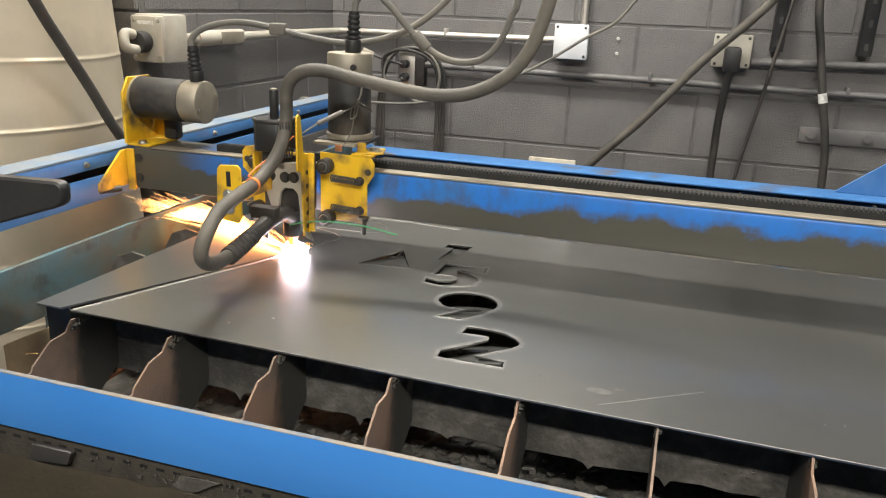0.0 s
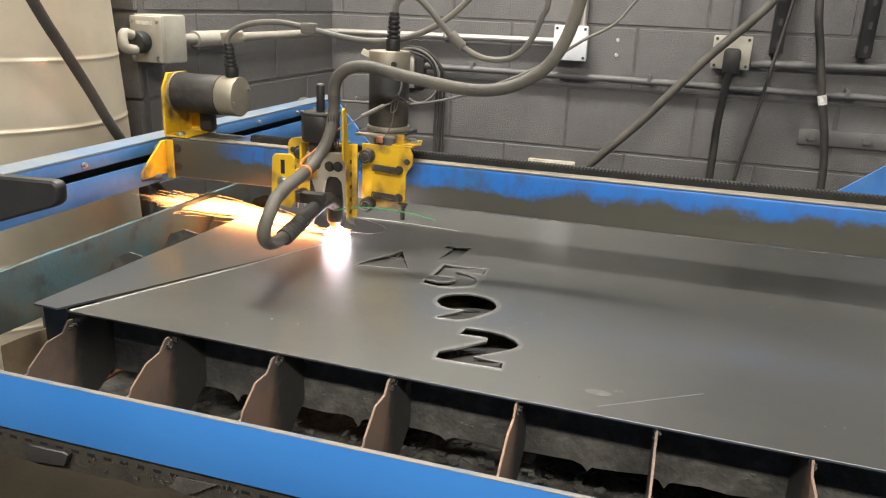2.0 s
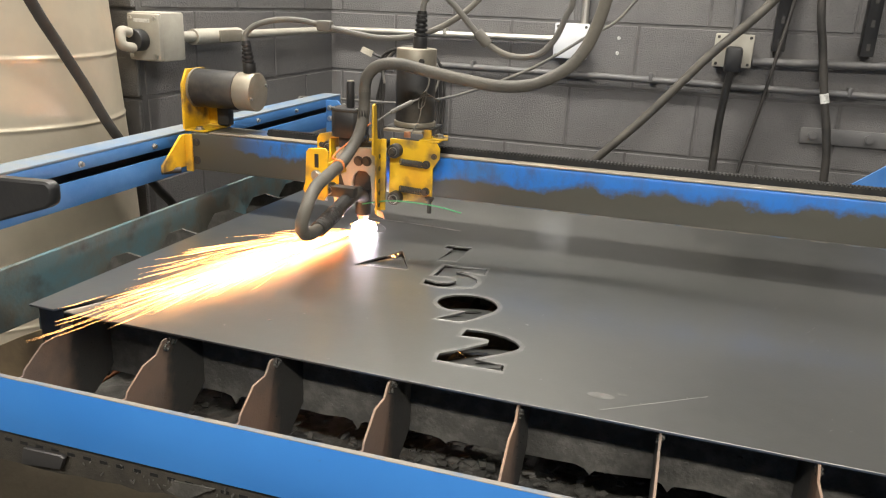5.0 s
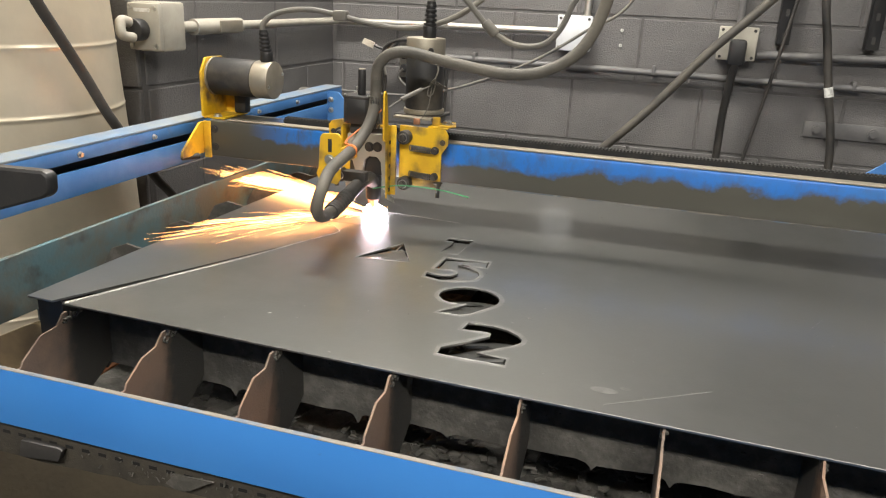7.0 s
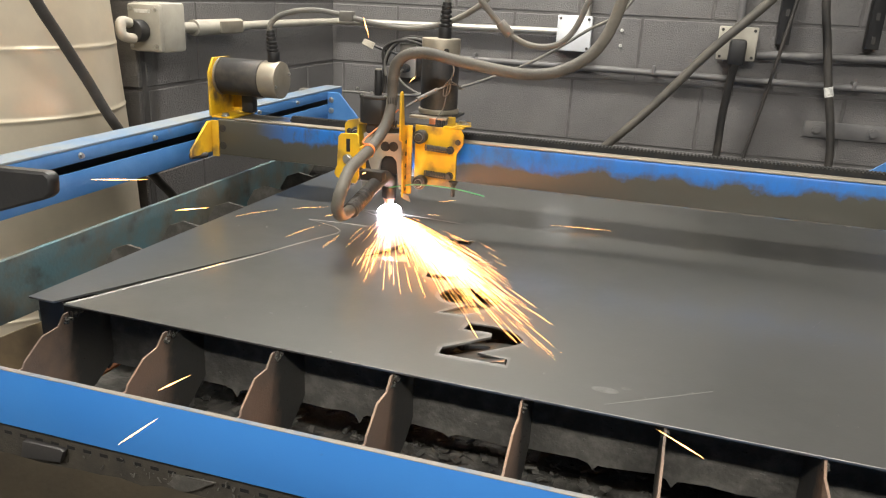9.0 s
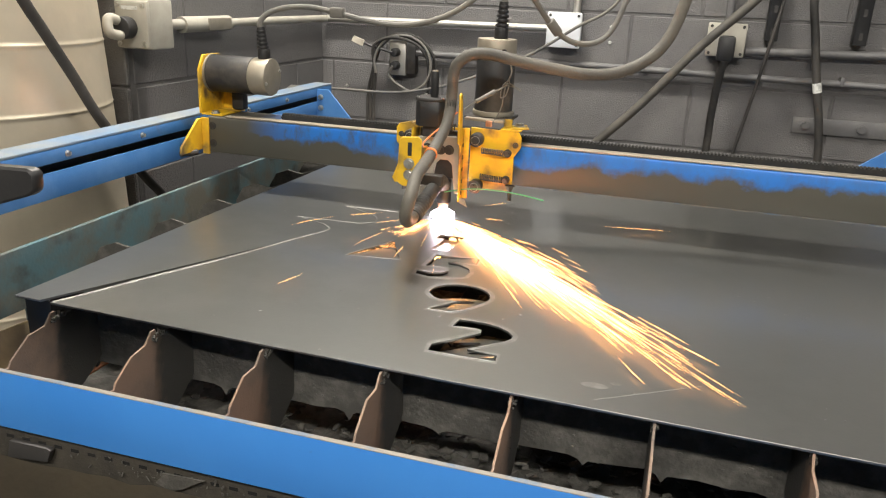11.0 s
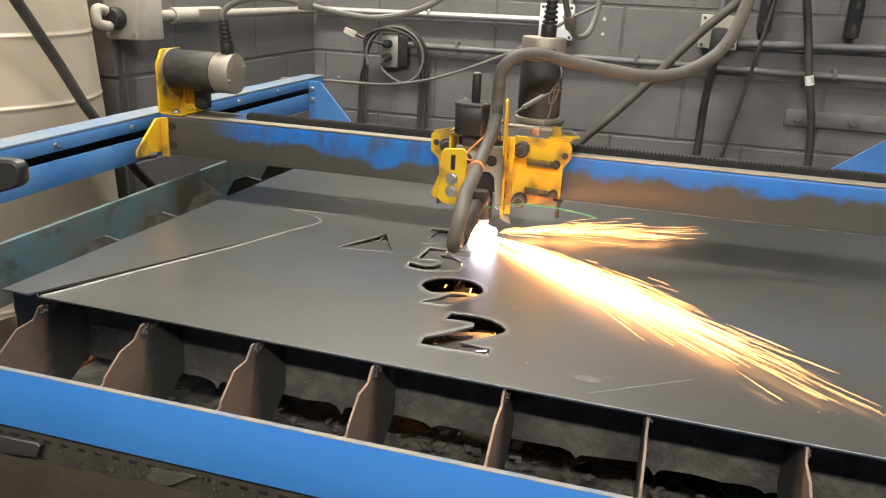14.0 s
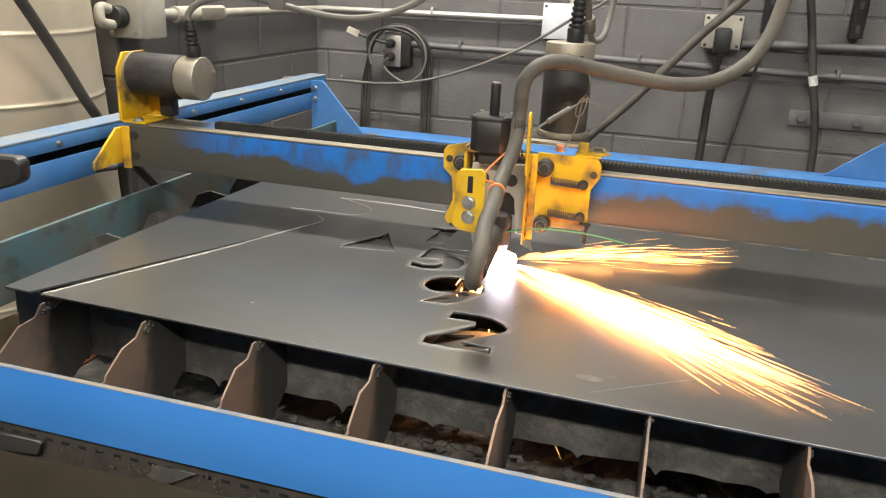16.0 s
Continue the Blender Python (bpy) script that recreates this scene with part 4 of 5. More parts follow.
# torch, held level by a slotted clamp
tb = part("hand_torch", sweep([(-0.0265, -0.058, 0.918), (-0.024, -0.085, 0.932), (-0.02, -0.12, 0.935), (-0.019, -0.16, 0.93), (-0.018, -0.2, 0.922)], 0.0125, 16), M_RUBBER, car, "black hand torch with its handle clamped level")
part("torch_head", cyl((-0.0275, -0.053, 0.9295), (-0.0275, -0.053, 0.885), 0.014, 20, bev=0.002), M_BLACK, tb)
part("nozzle", cyl((-0.0275, -0.053, 0.885), (-0.0275, -0.053, 0.868), 0.0115, 20, r2=0.006), M_COPPER, tb, "copper nozzle")
ribs = [Vector((-0.018, -0.192, 0.9235)).lerp(Vector((-0.018, -0.256, 0.9115)), k / 28) for k in range(29)]
part("boot", sweep(ribs, 0.016, 16, 0, radii=[0.0134, 0.0137, 0.0116, 0.0113]), M_RUBBER, tb, "ribbed rubber strain boot")
cl = part("torch_clamp", prism([(-0.065, 0.967), (-0.062, 1.023), (-0.057, 1.029), (-0.029, 1.031), (-0.024, 1.025), (-0.025, 0.955), (-0.031, 0.945), (-0.057, 0.948), (-0.066, 0.955)], "y", -0.207, -0.203, 0.0008), M_YELLOW, car, "slotted yellow torch clamp plate")
part("slot", box((-0.047, -0.2078, 0.999), (-0.04, -0.2072, 1.021), 0.0001), M_BLACK, cl)
part("clamp_arm", box((-0.063, -0.203, 0.962), (-0.058, -0.05, 0.99), 0.0008), M_YELLOW, cl)
part("clamp_side", prism([(-0.085, 0.952), (-0.0632, 1.007), (-0.0632, 0.949), (-0.08, 0.944)], "y", -0.175, -0.171, 0.0006), M_YELLOW, cl)
part("clamp_jaw", box((-0.046, -0.15, 0.938), (-0.004, -0.13, 0.956), 0.002), M_DARK, cl)
for z in (0.986, 0.967):
    part("bolt", hex_bolt((-0.044, -0.207, z), (0, -1, 0), 0.0068, 0.005), M_BOLT, cl)
part("heat_shield", prism([(0.004, 0.905), (0.02, 0.9), (0.024, 0.888), (0.01, 0.893)], "y", -0.078, -0.076), M_BOLT, car, "bright steel spatter shield")
part("heat_shield", prism([(-0.07, 0.92), (-0.05, 0.92), (-0.052, 0.885), (-0.064, 0.89)], "y", -0.088, -0.086), M_BOLT, car, "bright steel spatter shield")
lead = part("torch_lead", sweep([(-0.018, -0.255, 0.9125), (-0.012, -0.29, 0.915), (-0.006, -0.325, 0.925), (0.0, -0.345, 0.945), (0.004, -0.337, 0.969), (0.0, -0.3, 0.99), (-0.004, -0.24, 1.0), (-0.012, -0.188, 1.003), (-0.012, -0.148, 1.018), (-0.006, -0.122, 1.046), (-0.006, -0.104, 1.08), (-0.005, -0.103, 1.116)], 0.0098, 14, 7), M_HOSE, car, "thick dusty black torch lead in a loop")
LEAD_FOOT = (-0.005, -0.103, 1.115)
lead_arch = part("lead_arch", sweep([(-0.005, -0.103, 1.112), (-0.0045, -0.103, 1.122), (0.001, -0.103, 1.14), (0.02, -0.101, 1.156), (0.052, -0.097, 1.16), (0.105, -0.09, 1.15), (0.165, -0.083, 1.14), (0.22, -0.078, 1.134), (0.272, -0.07, 1.14), (0.318, -0.06, 1.164), (0.345, -0.052, 1.196), (0.362, -0.044, 1.24), (0.374, -0.035, 1.3), (0.385, -0.01, 1.42), (0.395, 0.0, 1.6)], 0.0098, 14, 7), M_HOSE, car, "dusty torch lead arching overhead", base=LEAD_FOOT)
lead_arch.location = Vector(LEAD_FOOT) - BASE[car]
part("lead_tie", cyl((-0.0105, -0.199, 1.0025), (-0.0112, -0.194, 1.003), 0.0109, 16), M_ORANGE, lead, "orange cord tied round the lead")
part("orange_cord", sweep([(0.004, -0.097, 1.06), (-0.02, -0.11, 1.035), (-0.04, -0.14, 1.012), (-0.03, -0.175, 1.01), (-0.018, -0.19, 1.012), (-0.014, -0.196, 1.013)], 0.0014, 6), M_ORANGE, car, "orange cord")
part("signal_wire", sweep([(0.01, -0.08, 1.062), (0.03, -0.06, 1.078), (0.05, -0.03, 1.09), (0.065, -0.01, 1.1), (0.075, -0.004, 1.125), (0.066, -0.002, 1.15)], 0.0016, 6), M_CABLE, car, "thin grey signal wire")
part("wire_sleeve", cyl((0.027, -0.064, 1.0755), (0.052, -0.027, 1.0915), 0.0038, 12, bev=0.0008), M_CABLE, car, "grey inline wire connector")
part("wire_knot", sweep([(0.062, -0.012, 1.1), (0.074, -0.014, 1.11), (0.07, -0.014, 1.085), (0.06, -0.013, 1.08), (0.064, -0.012, 1.1), (0.09, -0.01, 1.098), (0.094, -0.01, 1.093), (0.07, -0.011, 1.104), (0.062, -0.014, 1.06), (0.05, -0.02, 1.035)], 0.0011, 6), M_CABLE, car, "knotted loose wire")
part("wire_lug", box((0.038, -0.026, 1.027), (0.05, -0.022, 1.038), 0.001), M_COPPER, car)
part("ground_wire", sweep([(-0.02, -0.075, 0.91), (0.02, -0.066, 0.918), (0.06, -0.062, 0.92), (0.11, -0.06, 0.918), (0.16, -0.06, 0.911)], 0.0013, 6), M_GREEN, car, "green wire")

# ---- plasma arc and its sparks ----
plume = thing("spark_plume", "white-hot plasma arc throwing a jet of orange sparks", "sparks", (0, 0, 0.86))
# arc blob made wider than the arc, so its shape takes in the glare
bm = bmesh.new()
bmesh.ops.create_icosphere(bm, subdivisions=4, radius=1)
for v in bm.verts:
    n = 1 + 0.3 * max(0, noise.noise(v.co * 2.1)) + 0.1 * max(0, noise.noise(v.co * 7.3 + Vector((4, 1, 2))))
    v.co = Vector((v.co.x * 0.0215 * n, v.co.y * 0.02 * n, 0.857 + v.co.z * (0.014 * n if v.co.z > 0 else 0.0065)))
part("arc", bm, M_ARC, plume, "blinding white arc swollen with its glare")


def streaks(seed, count, yaw, spread, reach, near, rise, thick, wild=0.0):
    """Thin tapered streaks that fly off along +x turned by yaw degrees."""
    r = random.Random(seed)
    bm = bmesh.new()
    for _ in range(count):
        a = radians(yaw + r.gauss(0, spread) + (r.uniform(-60, 60) if r.random() < wild else 0))
        far = reach * (r.betavariate(2.2, 2.0))
        d0 = near + far * r.random() ** 0.8
        ln = r.uniform(0.03, 0.12) * (0.35 + far / reach)
        e = r.uniform(0.0, rise)
        w = thick * r.uniform(0.5, 1.3)

        def at(d):
            h = 0.0035 + e * d * 1.0 - (e * 1.15) * d * d / max(reach, 0.1)
            return Vector((math.cos(a) * d, math.sin(a) * d, 0.853 + max(0.001, h)))
        p, m, q = at(d0), at(d0 + ln * 0.65), at(d0 + ln)
        t = (q - p).normalized()
        s = t.cross(Vector((0, 0, 1))).normalized() * w
        u = t.cross(s).normalized() * w
        ring = [bm.verts.new(m + v) for v in (s, u, -s, -u)]
        v0, v1 = bm.verts.new(p), bm.verts.new(q)
        for i in range(4):
            bm.faces.new((v0, ring[i], ring[(i + 1) % 4]))
            bm.faces.new((v1, ring[(i + 1) % 4], ring[i]))
    return bm


core = tagged(part("jet_core", streaks(1, 620, 0, 2.3, 0.34, 0.012, 0.08, 0.00045), M_SPARK, plume, "dense white-yellow spark jet", smooth=False), kind="stuff")
edge = tagged(part("jet_edge", streaks(2, 900, 0, 4.8, 0.45, 0.03, 0.11, 0.0002), M_EMBER, plume, "orange fringe of sparks", smooth=False), kind="stuff")
tail = tagged(part("jet_tail", streaks(7, 300, 0, 3.8, 0.42, 0.02, 0.08, 0.00026), M_EMBER, plume, "far end of the spark jet", smooth=False), kind="stuff")
spray = thing("spark_spray", "thin fan of orange sparks beside the main jet", "sparks", (0, 0, 0.86))
side = tagged(part("side_jet", streaks(3, 210, 0, 6.5, 0.36, 0.02, 0.12, 0.00022), M_EMBER, spray, "thin side jet of sparks", smooth=False), kind="stuff")
stray = tagged(part("stray_sparks", streaks(5, 18, 0, 70, 0.36, 0.06, 0.22, 0.00015, 0.2), M_EMBER, plume, "scattered stray sparks", smooth=False), kind="stuff")
bm = bmesh.new()
r = random.Random(8)
for k in range(110):
    a, d, z = r.uniform(-3.14, 3.14), 0.06 * r.random() ** 1.2, r.uniform(0.78, 0.838)
    p = Vector((math.cos(a) * d, math.sin(a) * d, z))
    q = p + Vector((math.cos(a) * 0.012, math.sin(a) * 0.012, -0.02))
    sweep([p, q], 0.0006, 4, 0, bm)
tagged(part("falling_sparks", bm, M_MOLTEN, plume, "molten drops falling below the sheet", smooth=False), kind="stuff")

# ---- wall fixtures ----
PY = WALL_Y - 0.022


def pipe(name, pts, r, mat, label, category="conduit", n=8, clips=()):
    ob = thing(name, label, category, pts[0])
    part("tube", sweep(pts, r, 14, n), mat, ob)
    for x, z in clips:
        part("clip", box((x - 0.005, PY - r - 0.0012, z - 0.006), (x + 0.005, WALL_Y - 0.001, z + r + 0.011), 0.0015), mat, ob)
    return ob


pipe("conduit", [(-0.19, PY, 1.057), (0.5, PY, 1.054), (2.6, PY, 1.035)], 0.0105, M_GREYPAINT, "grey painted conduit along the block wall", n=1, clips=((0.05, 1.056), (0.63, 1.053), (1.2, 1.047)))
pipe("conduit", [(-0.44, PY, 1.154), (0.318, PY, 1.161)], 0.0115, M_EMT, "bare shiny metal conduit on the block wall", n=1, clips=((-0.05, 1.157),))
pipe("conduit", [(0.408, PY, 1.212), (0.408, PY, 2.6)], 0.0115, M_EMT, "bare shiny vertical conduit above the white box", n=1)
pipe("conduit", [(0.862, PY, 1.21), (0.85, PY, 2.6)], 0.0115, M_GREYPAINT, "grey painted vertical conduit above an outlet box", n=1)
pipe("conduit", [(0.92, PY, 1.126), (1.6, PY, 1.14), (2.6, PY, 1.15)], 0.0125, M_GREYPAINT, "grey painted conduit from the outlet box", n=1)
pipe("conduit", [(WEST_X + 0.022, 1.16, 1.152), (WEST_X + 0.022, 1.5, 1.153), (WEST_X + 0.022, PY - 0.02, 1.153), (WEST_X + 0.035, PY, 1.154)], 0.0115, M_BEIGE, "beige painted conduit along the return wall", n=2)


def switch_box():
    """Rotary isolator on the return wall, facing along it."""
    b = thing("isolator_switch", "grey-beige rotary isolator switch on the block wall", "switch", (WEST_X, 0.8, 1.1))
    x0, x1 = WEST_X + 0.001, WEST_X + 0.082
    body = part("body", box((x0, 0.766, 1.105), (x1, 0.85, 1.212), 0.005), M_BEIGE, b)
    cover = part("cover", box((x0 + 0.001, 0.752, 1.108), (x1 + 0.003, 0.7658, 1.209), 0.004), M_BEIGE, body)
    for x in (x0 + 0.01, x1 - 0.008):
        for z in (1.118, 1.199):
            part("screw", cyl((x, 0.752, z), (x, 0.749, z), 0.005, 12), M_BOLT, cover)
    part("label_plate", box((x0 + 0.02, 0.7512, 1.19), (x1 - 0.02, 0.7518, 1.198)), M_LABEL, cover)
    part("dial", cyl((x0 + 0.036, 0.752, 1.152), (x0 + 0.036, 0.722, 1.152), 0.024, 28, bev=0.003), M_BLACK, b, "black dial")
    part("handle", sweep([(x0 + 0.03, 0.722, 1.168), (x0 + 0.028, 0.7, 1.172), (x0 + 0.03, 0.692, 1.158), (x0 + 0.034, 0.694, 1.142), (x0 + 0.038, 0.722, 1.136)], 0.011, 12), M_BEIGE, b, "cream turning handle")
    part("conduit_fitting", sweep([(x0 + 0.024, 0.8502, 1.153), (x0 + 0.024, 0.91, 1.153), (x0 + 0.024, 1.0, 1.153)], 0.013, 16, 2), M_BEIGE, b)
    lb = part("conduit_body", sweep([(x0 + 0.024, 0.96, 1.152), (x0 + 0.024, 1.02, 1.152), (x0 + 0.024, 1.1, 1.152), (x0 + 0.024, 1.17, 1.152)], 0.0195, 18, 2), M_BEIGE, b, "beige conduit body with an oval cover")
    part("oval_cover", box((x0 + 0.0415, 1.05, 1.137), (x0 + 0.046, 1.155, 1.167), 0.0018), M_ALU, lb)


switch_box()


def wall_box(name, x0, x1, z0, z1, mat, label, depth=0.05):
    b = thing(name, label, "junction box", ((x0 + x1) / 2, WALL_Y, z0))
    part("body", box((x0 + 0.004, WALL_Y - depth, z0 + 0.004), (x1 - 0.004, WALL_Y - 0.001, z1 - 0.004), 0.003), mat, b)
    lid = part("lid", box((x0, WALL_Y - depth - 0.01, z0), (x1, WALL_Y - depth - 0.0002, z1), 0.004), mat, b)
    for x in (x0 + 0.01, x1 - 0.01):
        for z in (z0 + 0.01, z1 - 0.01):
            part("screw", cyl((x, WALL_Y - depth - 0.01, z), (x, WALL_Y - depth - 0.012, z), 0.0045, 10), M_DARK, lid)
    return b


wall_box("junction_box", 0.322, 0.43, 1.105, 1.213, M_WHITE, "square white plastic junction box on the block wall")
ob = wall_box("socket_box", 0.805, 0.915, 1.108, 1.205, M_BEIGE, "beige outlet box with a black plug in it")
part("plug", box((0.838, WALL_Y - 0.1, 1.095), (0.886, WALL_Y - 0.0605, 1.17), 0.01), M_BLACK, ob, "black plug")
out = thing("wall_outlet", "steel double outlet box with two plugs", "outlet", (-0.18, WALL_Y, 0.985))
part("back_box", box((-0.212, WALL_Y - 0.035, 0.985), (-0.118, WALL_Y - 0.001, 1.09), 0.004), M_DARK, out)
part("face_plate", box((-0.206, WALL_Y - 0.048, 0.982), (-0.148, WALL_Y - 0.0352, 1.095), 0.002), M_EMT, out, "grey steel face plate")
for z in (1.058, 1.015):
    part("plug", cyl((-0.178, WALL_Y - 0.048, z), (-0.182, WALL_Y - 0.078, z), 0.014, 14, bev=0.003), M_BLACK, out)
tagp = thing("cable_tag", "white paper tag on a black cable by the outlet", "tag", (-0.3, WALL_Y - 0.06, 1.08))
part("card", prism([(-0.335, 1.088), (-0.325, 1.105), (-0.287, 1.092), (-0.295, 1.072)], "y", WALL_Y - 0.075, WALL_Y - 0.071, 0.0006), M_WOOD, tagp)
part("cord", sweep([(-0.29, WALL_Y - 0.072, 1.083), (-0.25, WALL_Y - 0.07, 1.07), (-0.185, WALL_Y - 0.075, 1.058)], 0.0045, 8), M_BLACK, tagp)
coil = thing("coiled_cable", "loops of grey-black cable hanging round the outlet", "cable", (-0.16, WALL_Y, 0.0))
for k in range(3):
    o = 0.01 * k
    part("loop", sweep([(-0.05 - o * 0.6, WALL_Y - 0.03 - o, 0.3), (-0.045 - o, WALL_Y - 0.035 - o, 0.8), (-0.04 - o, WALL_Y - 0.045 - o, 1.0), (-0.06 - o, WALL_Y - 0.055 - o, 1.07), (-0.11 - o, WALL_Y - 0.06 - o, 1.112 - o * 0.6), (-0.18 - o, WALL_Y - 0.06 - o, 1.115 - o * 0.5), (-0.235 - o, WALL_Y - 0.055 - o, 1.07), (-0.27 + o, WALL_Y - 0.045 - o, 0.98), (-0.29 + o * 1.6, WALL_Y - 0.035 - o, 0.85), (-0.3 + o * 2.0, WALL_Y - 0.03 - o, 0.3), (-0.3 + o * 2, WALL_Y - 0.03 - o, 0.0)], 0.0052, 9), M_RUBBER, coil)
part("ring", sweep([(-0.15 + 0.1 * math.cos(a), WALL_Y - 0.075, 1.02 + 0.095 * math.sin(a)) for a in [radians(200 - 22 * i) for i in range(12)]] + [(-0.12, WALL_Y - 0.07, 0.935), (-0.17, WALL_Y - 0.07, 0.955), (-0.2, WALL_Y - 0.072, 0.985), (-0.182, WALL_Y - 0.078, 1.013)], 0.0046, 9), M_CABLE, coil)


def loose_cable(pts, r, mat, label):
    ob = thing("hanging_cable", label, "cable", pts[-1])
    part("cable", sweep(pts, r, 12, 8), mat, ob)
    return ob


loose_cable([(0.78, 1.5, 2.4), (0.66, 1.5, 1.5), (0.56, 1.5, 1.26), (0.444, 1.5, 1.176), (0.32, 1.5, 1.095), (0.194, 1.5, 1.036), (0.06, 1.5, 0.987), (-0.084, 1.5, 0.959), (-0.25, 1.5, 0.956), (-0.38, 1.48, 0.955), (-0.43, 1.45, 0.93), (-0.44, 1.4, 0.7), (-0.44, 1.4, 0.0)], 0.0042, M_CABLE, "thin grey cable sagging across the back wall")
loose_cable([(1.35, 1.68, 2.4), (1.12, 1.68, 1.56), (0.945, 1.68, 1.305), (0.786, 1.68, 1.135), (0.632, 1.68, 0.95), (0.476, 1.68, 0.785), (0.38, 1.68, 0.66), (0.3, 1.68, 0.3), (0.28, 1.68, 0.0)], 0.013, M_HOSE, "thick dusty hose slanting behind the table")
loose_cable([(0.862, 1.73, 1.1), (0.856, 1.745, 1.05), (0.85, 1.76, 0.938), (0.85, 1.765, 0.778), (0.84, 1.765, 0.3), (0.84, 1.76, 0.0)], 0.0115, M_RUBBER, "black cable hanging from the outlet box")
loose_cable([(1.12, 1.76, 2.4), (1.06, 1.76, 1.7), (1.006, 1.76, 1.309), (0.965, 1.76, 1.033), (0.923, 1.76, 0.776), (0.88, 1.75, 0.4), (0.86, 1.75, 0.0)], 0.0052, M_RUBBER, "thin black cable hanging against the wall")
vc = loose_cable([(1.04, 1.76, 2.4), (1.055, 1.76, 1.6), (1.075, 1.76, 1.311), (1.1, 1.76, 1.18), (1.13, 1.76, 1.036), (1.158, 1.76, 0.913), (1.172, 1.76, 0.776), (1.18, 1.76, 0.4), (1.18, 1.76, 0.0)], 0.0115, M_RUBBER, "thick black cable with a white tape label")
part("tape_label", cyl((1.127, 1.76, 1.05), (1.134, 1.76, 1.023), 0.0125, 16), M_LABEL, vc, "white tape label")
for x, lean in ((0.985, 0.0), (1.222, 0.0)):
    s = thing("strut_channel", "black slotted strut channel fixed to the wall", "strut", (x, WALL_Y, 1.16))
    part("channel", box((x - 0.018, WALL_Y - 0.04, 1.16), (x + 0.018, WALL_Y - 0.001, 2.4), 0.002), M_BLACK, s)
    for z in (1.175, 1.24, 1.305):
        part("slot", box((x - 0.005, WALL_Y - 0.0408, z), (x + 0.005, WALL_Y - 0.0402, z + 0.02)), M_DARK, s)
pl = thing("wall_bracket", "flat grey steel bar bolted to the block wall", "bracket", (1.3, WALL_Y, 0.89))
part("bar", box((1.09, WALL_Y - 0.009, 0.895), (2.0, WALL_Y - 0.001, 0.942), 0.001), M_GREYPAINT, pl)
for x in (1.125, 1.28, 1.6):
    part("bolt", hex_bolt((x, WALL_Y - 0.009, 0.919), (0, -1, 0), 0.011, 0.012), M_GREYPAINT, pl)
wp = thing("wall_plate", "pale blank plate low on the block wall", "wall plate", (0.34, WALL_Y, 0.7))
part("plate", box((0.262, WALL_Y - 0.02, 0.69), (0.42, WALL_Y - 0.001, 0.772), 0.002), M_WOOD, wp)
part("hole", cyl((0.335, WALL_Y - 0.021, 0.748), (0.335, WALL_Y - 0.0195, 0.748), 0.006, 14), M_BLACK, wp)

for z in (1.174, 1.128):
    an = thing("wall_screw", "small pale screw head set in the block wall", "screw", (0.518, WALL_Y, z), "wall screws")
    part("head", cyl((0.518, WALL_Y - 0.0008, z), (0.518, WALL_Y - 0.006, z), 0.0055, 10, bev=0.001), M_LABEL, an)

# ---- galvanised drum, hose and arm by the table's side ----
prof = []
z = 0.0
prof.append((0.27, 0.0))
for zb in [0.123 + 0.126 * k for k in range(16)]:
    prof += [(0.27, zb - 0.009), (0.27, zb - 0.004), (0.2712, zb - 0.0022), (0.2718, zb), (0.2712, zb + 0.0022), (0.27, zb + 0.004), (0.27, zb + 0.009)]
prof += [(0.27, 2.2), (0.16, 2.3)]
drum = thing("metal_drum", "tall galvanised steel drum with rolled beads", "drum", (-0.64, 0.505, 0))
prof = [(rad + (0.009 if z < 0.8 else -0.06 * (z - 0.95)), z) for rad, z in prof]
part("shell", lathe(prof, (-0.64, 0.505), 64), M_GALV, drum)
part("rim", lathe([(0.197, 2.195), (0.203, 2.2), (0.197, 2.205)], (-0.64, 0.505), 48), M_GALV, drum)
loose_cable([(-0.31, 0.05, 1.8), (-0.325, 0.25, 1.385), (-0.33, 0.345, 1.23), (-0.33, 0.395, 1.158), (-0.33, 0.45, 1.08), (-0.332, 0.513, 0.99), (-0.335, 0.63, 0.855), (-0.335, 0.685, 0.8), (-0.34, 0.76, 0.7), (-0.34, 0.78, 0.3), (-0.34, 0.78, 0.0)], 0.0098, M_RUBBER, "thick black hose in front of the metal drum")
arm = thing("control_arm", "black rounded control arm beside the table", "arm", (0.0, -0.4, 0))
part("bar", prism([(0.258, 1.112), (0.263, 1.108), (0.262, 1.095), (0.255, 1.090), (0.186, 1.067), (0.0, 1.0), (-0.12, 1.0), (-0.12, 1.1), (0.19, 1.11)], "y", -0.262, -0.25, 0.002), M_BLACK, arm)
part("post", box((-0.11, -0.25, 0.0), (-0.08, -0.22, 1.08), 0.004), M_BLACK, arm)

# ---- blocks of the walls ----
def block_mesh(name, lx, lz, axis):
    g = 0.0032
    bm = box((g, 0, g), (lx - g, 0.02, lz - g)) if axis == "y" else box((0, g, g), (0.02, lx - g, lz - g))
    bmesh.ops.bevel(bm, geom=list(bm.edges), offset=0.003, segments=1, affect="EDGES")
    me = bpy.data.meshes.new(name)
    bm.to_mesh(me)
    bm.free()
    me.materials.append(M_WALL)
    return me


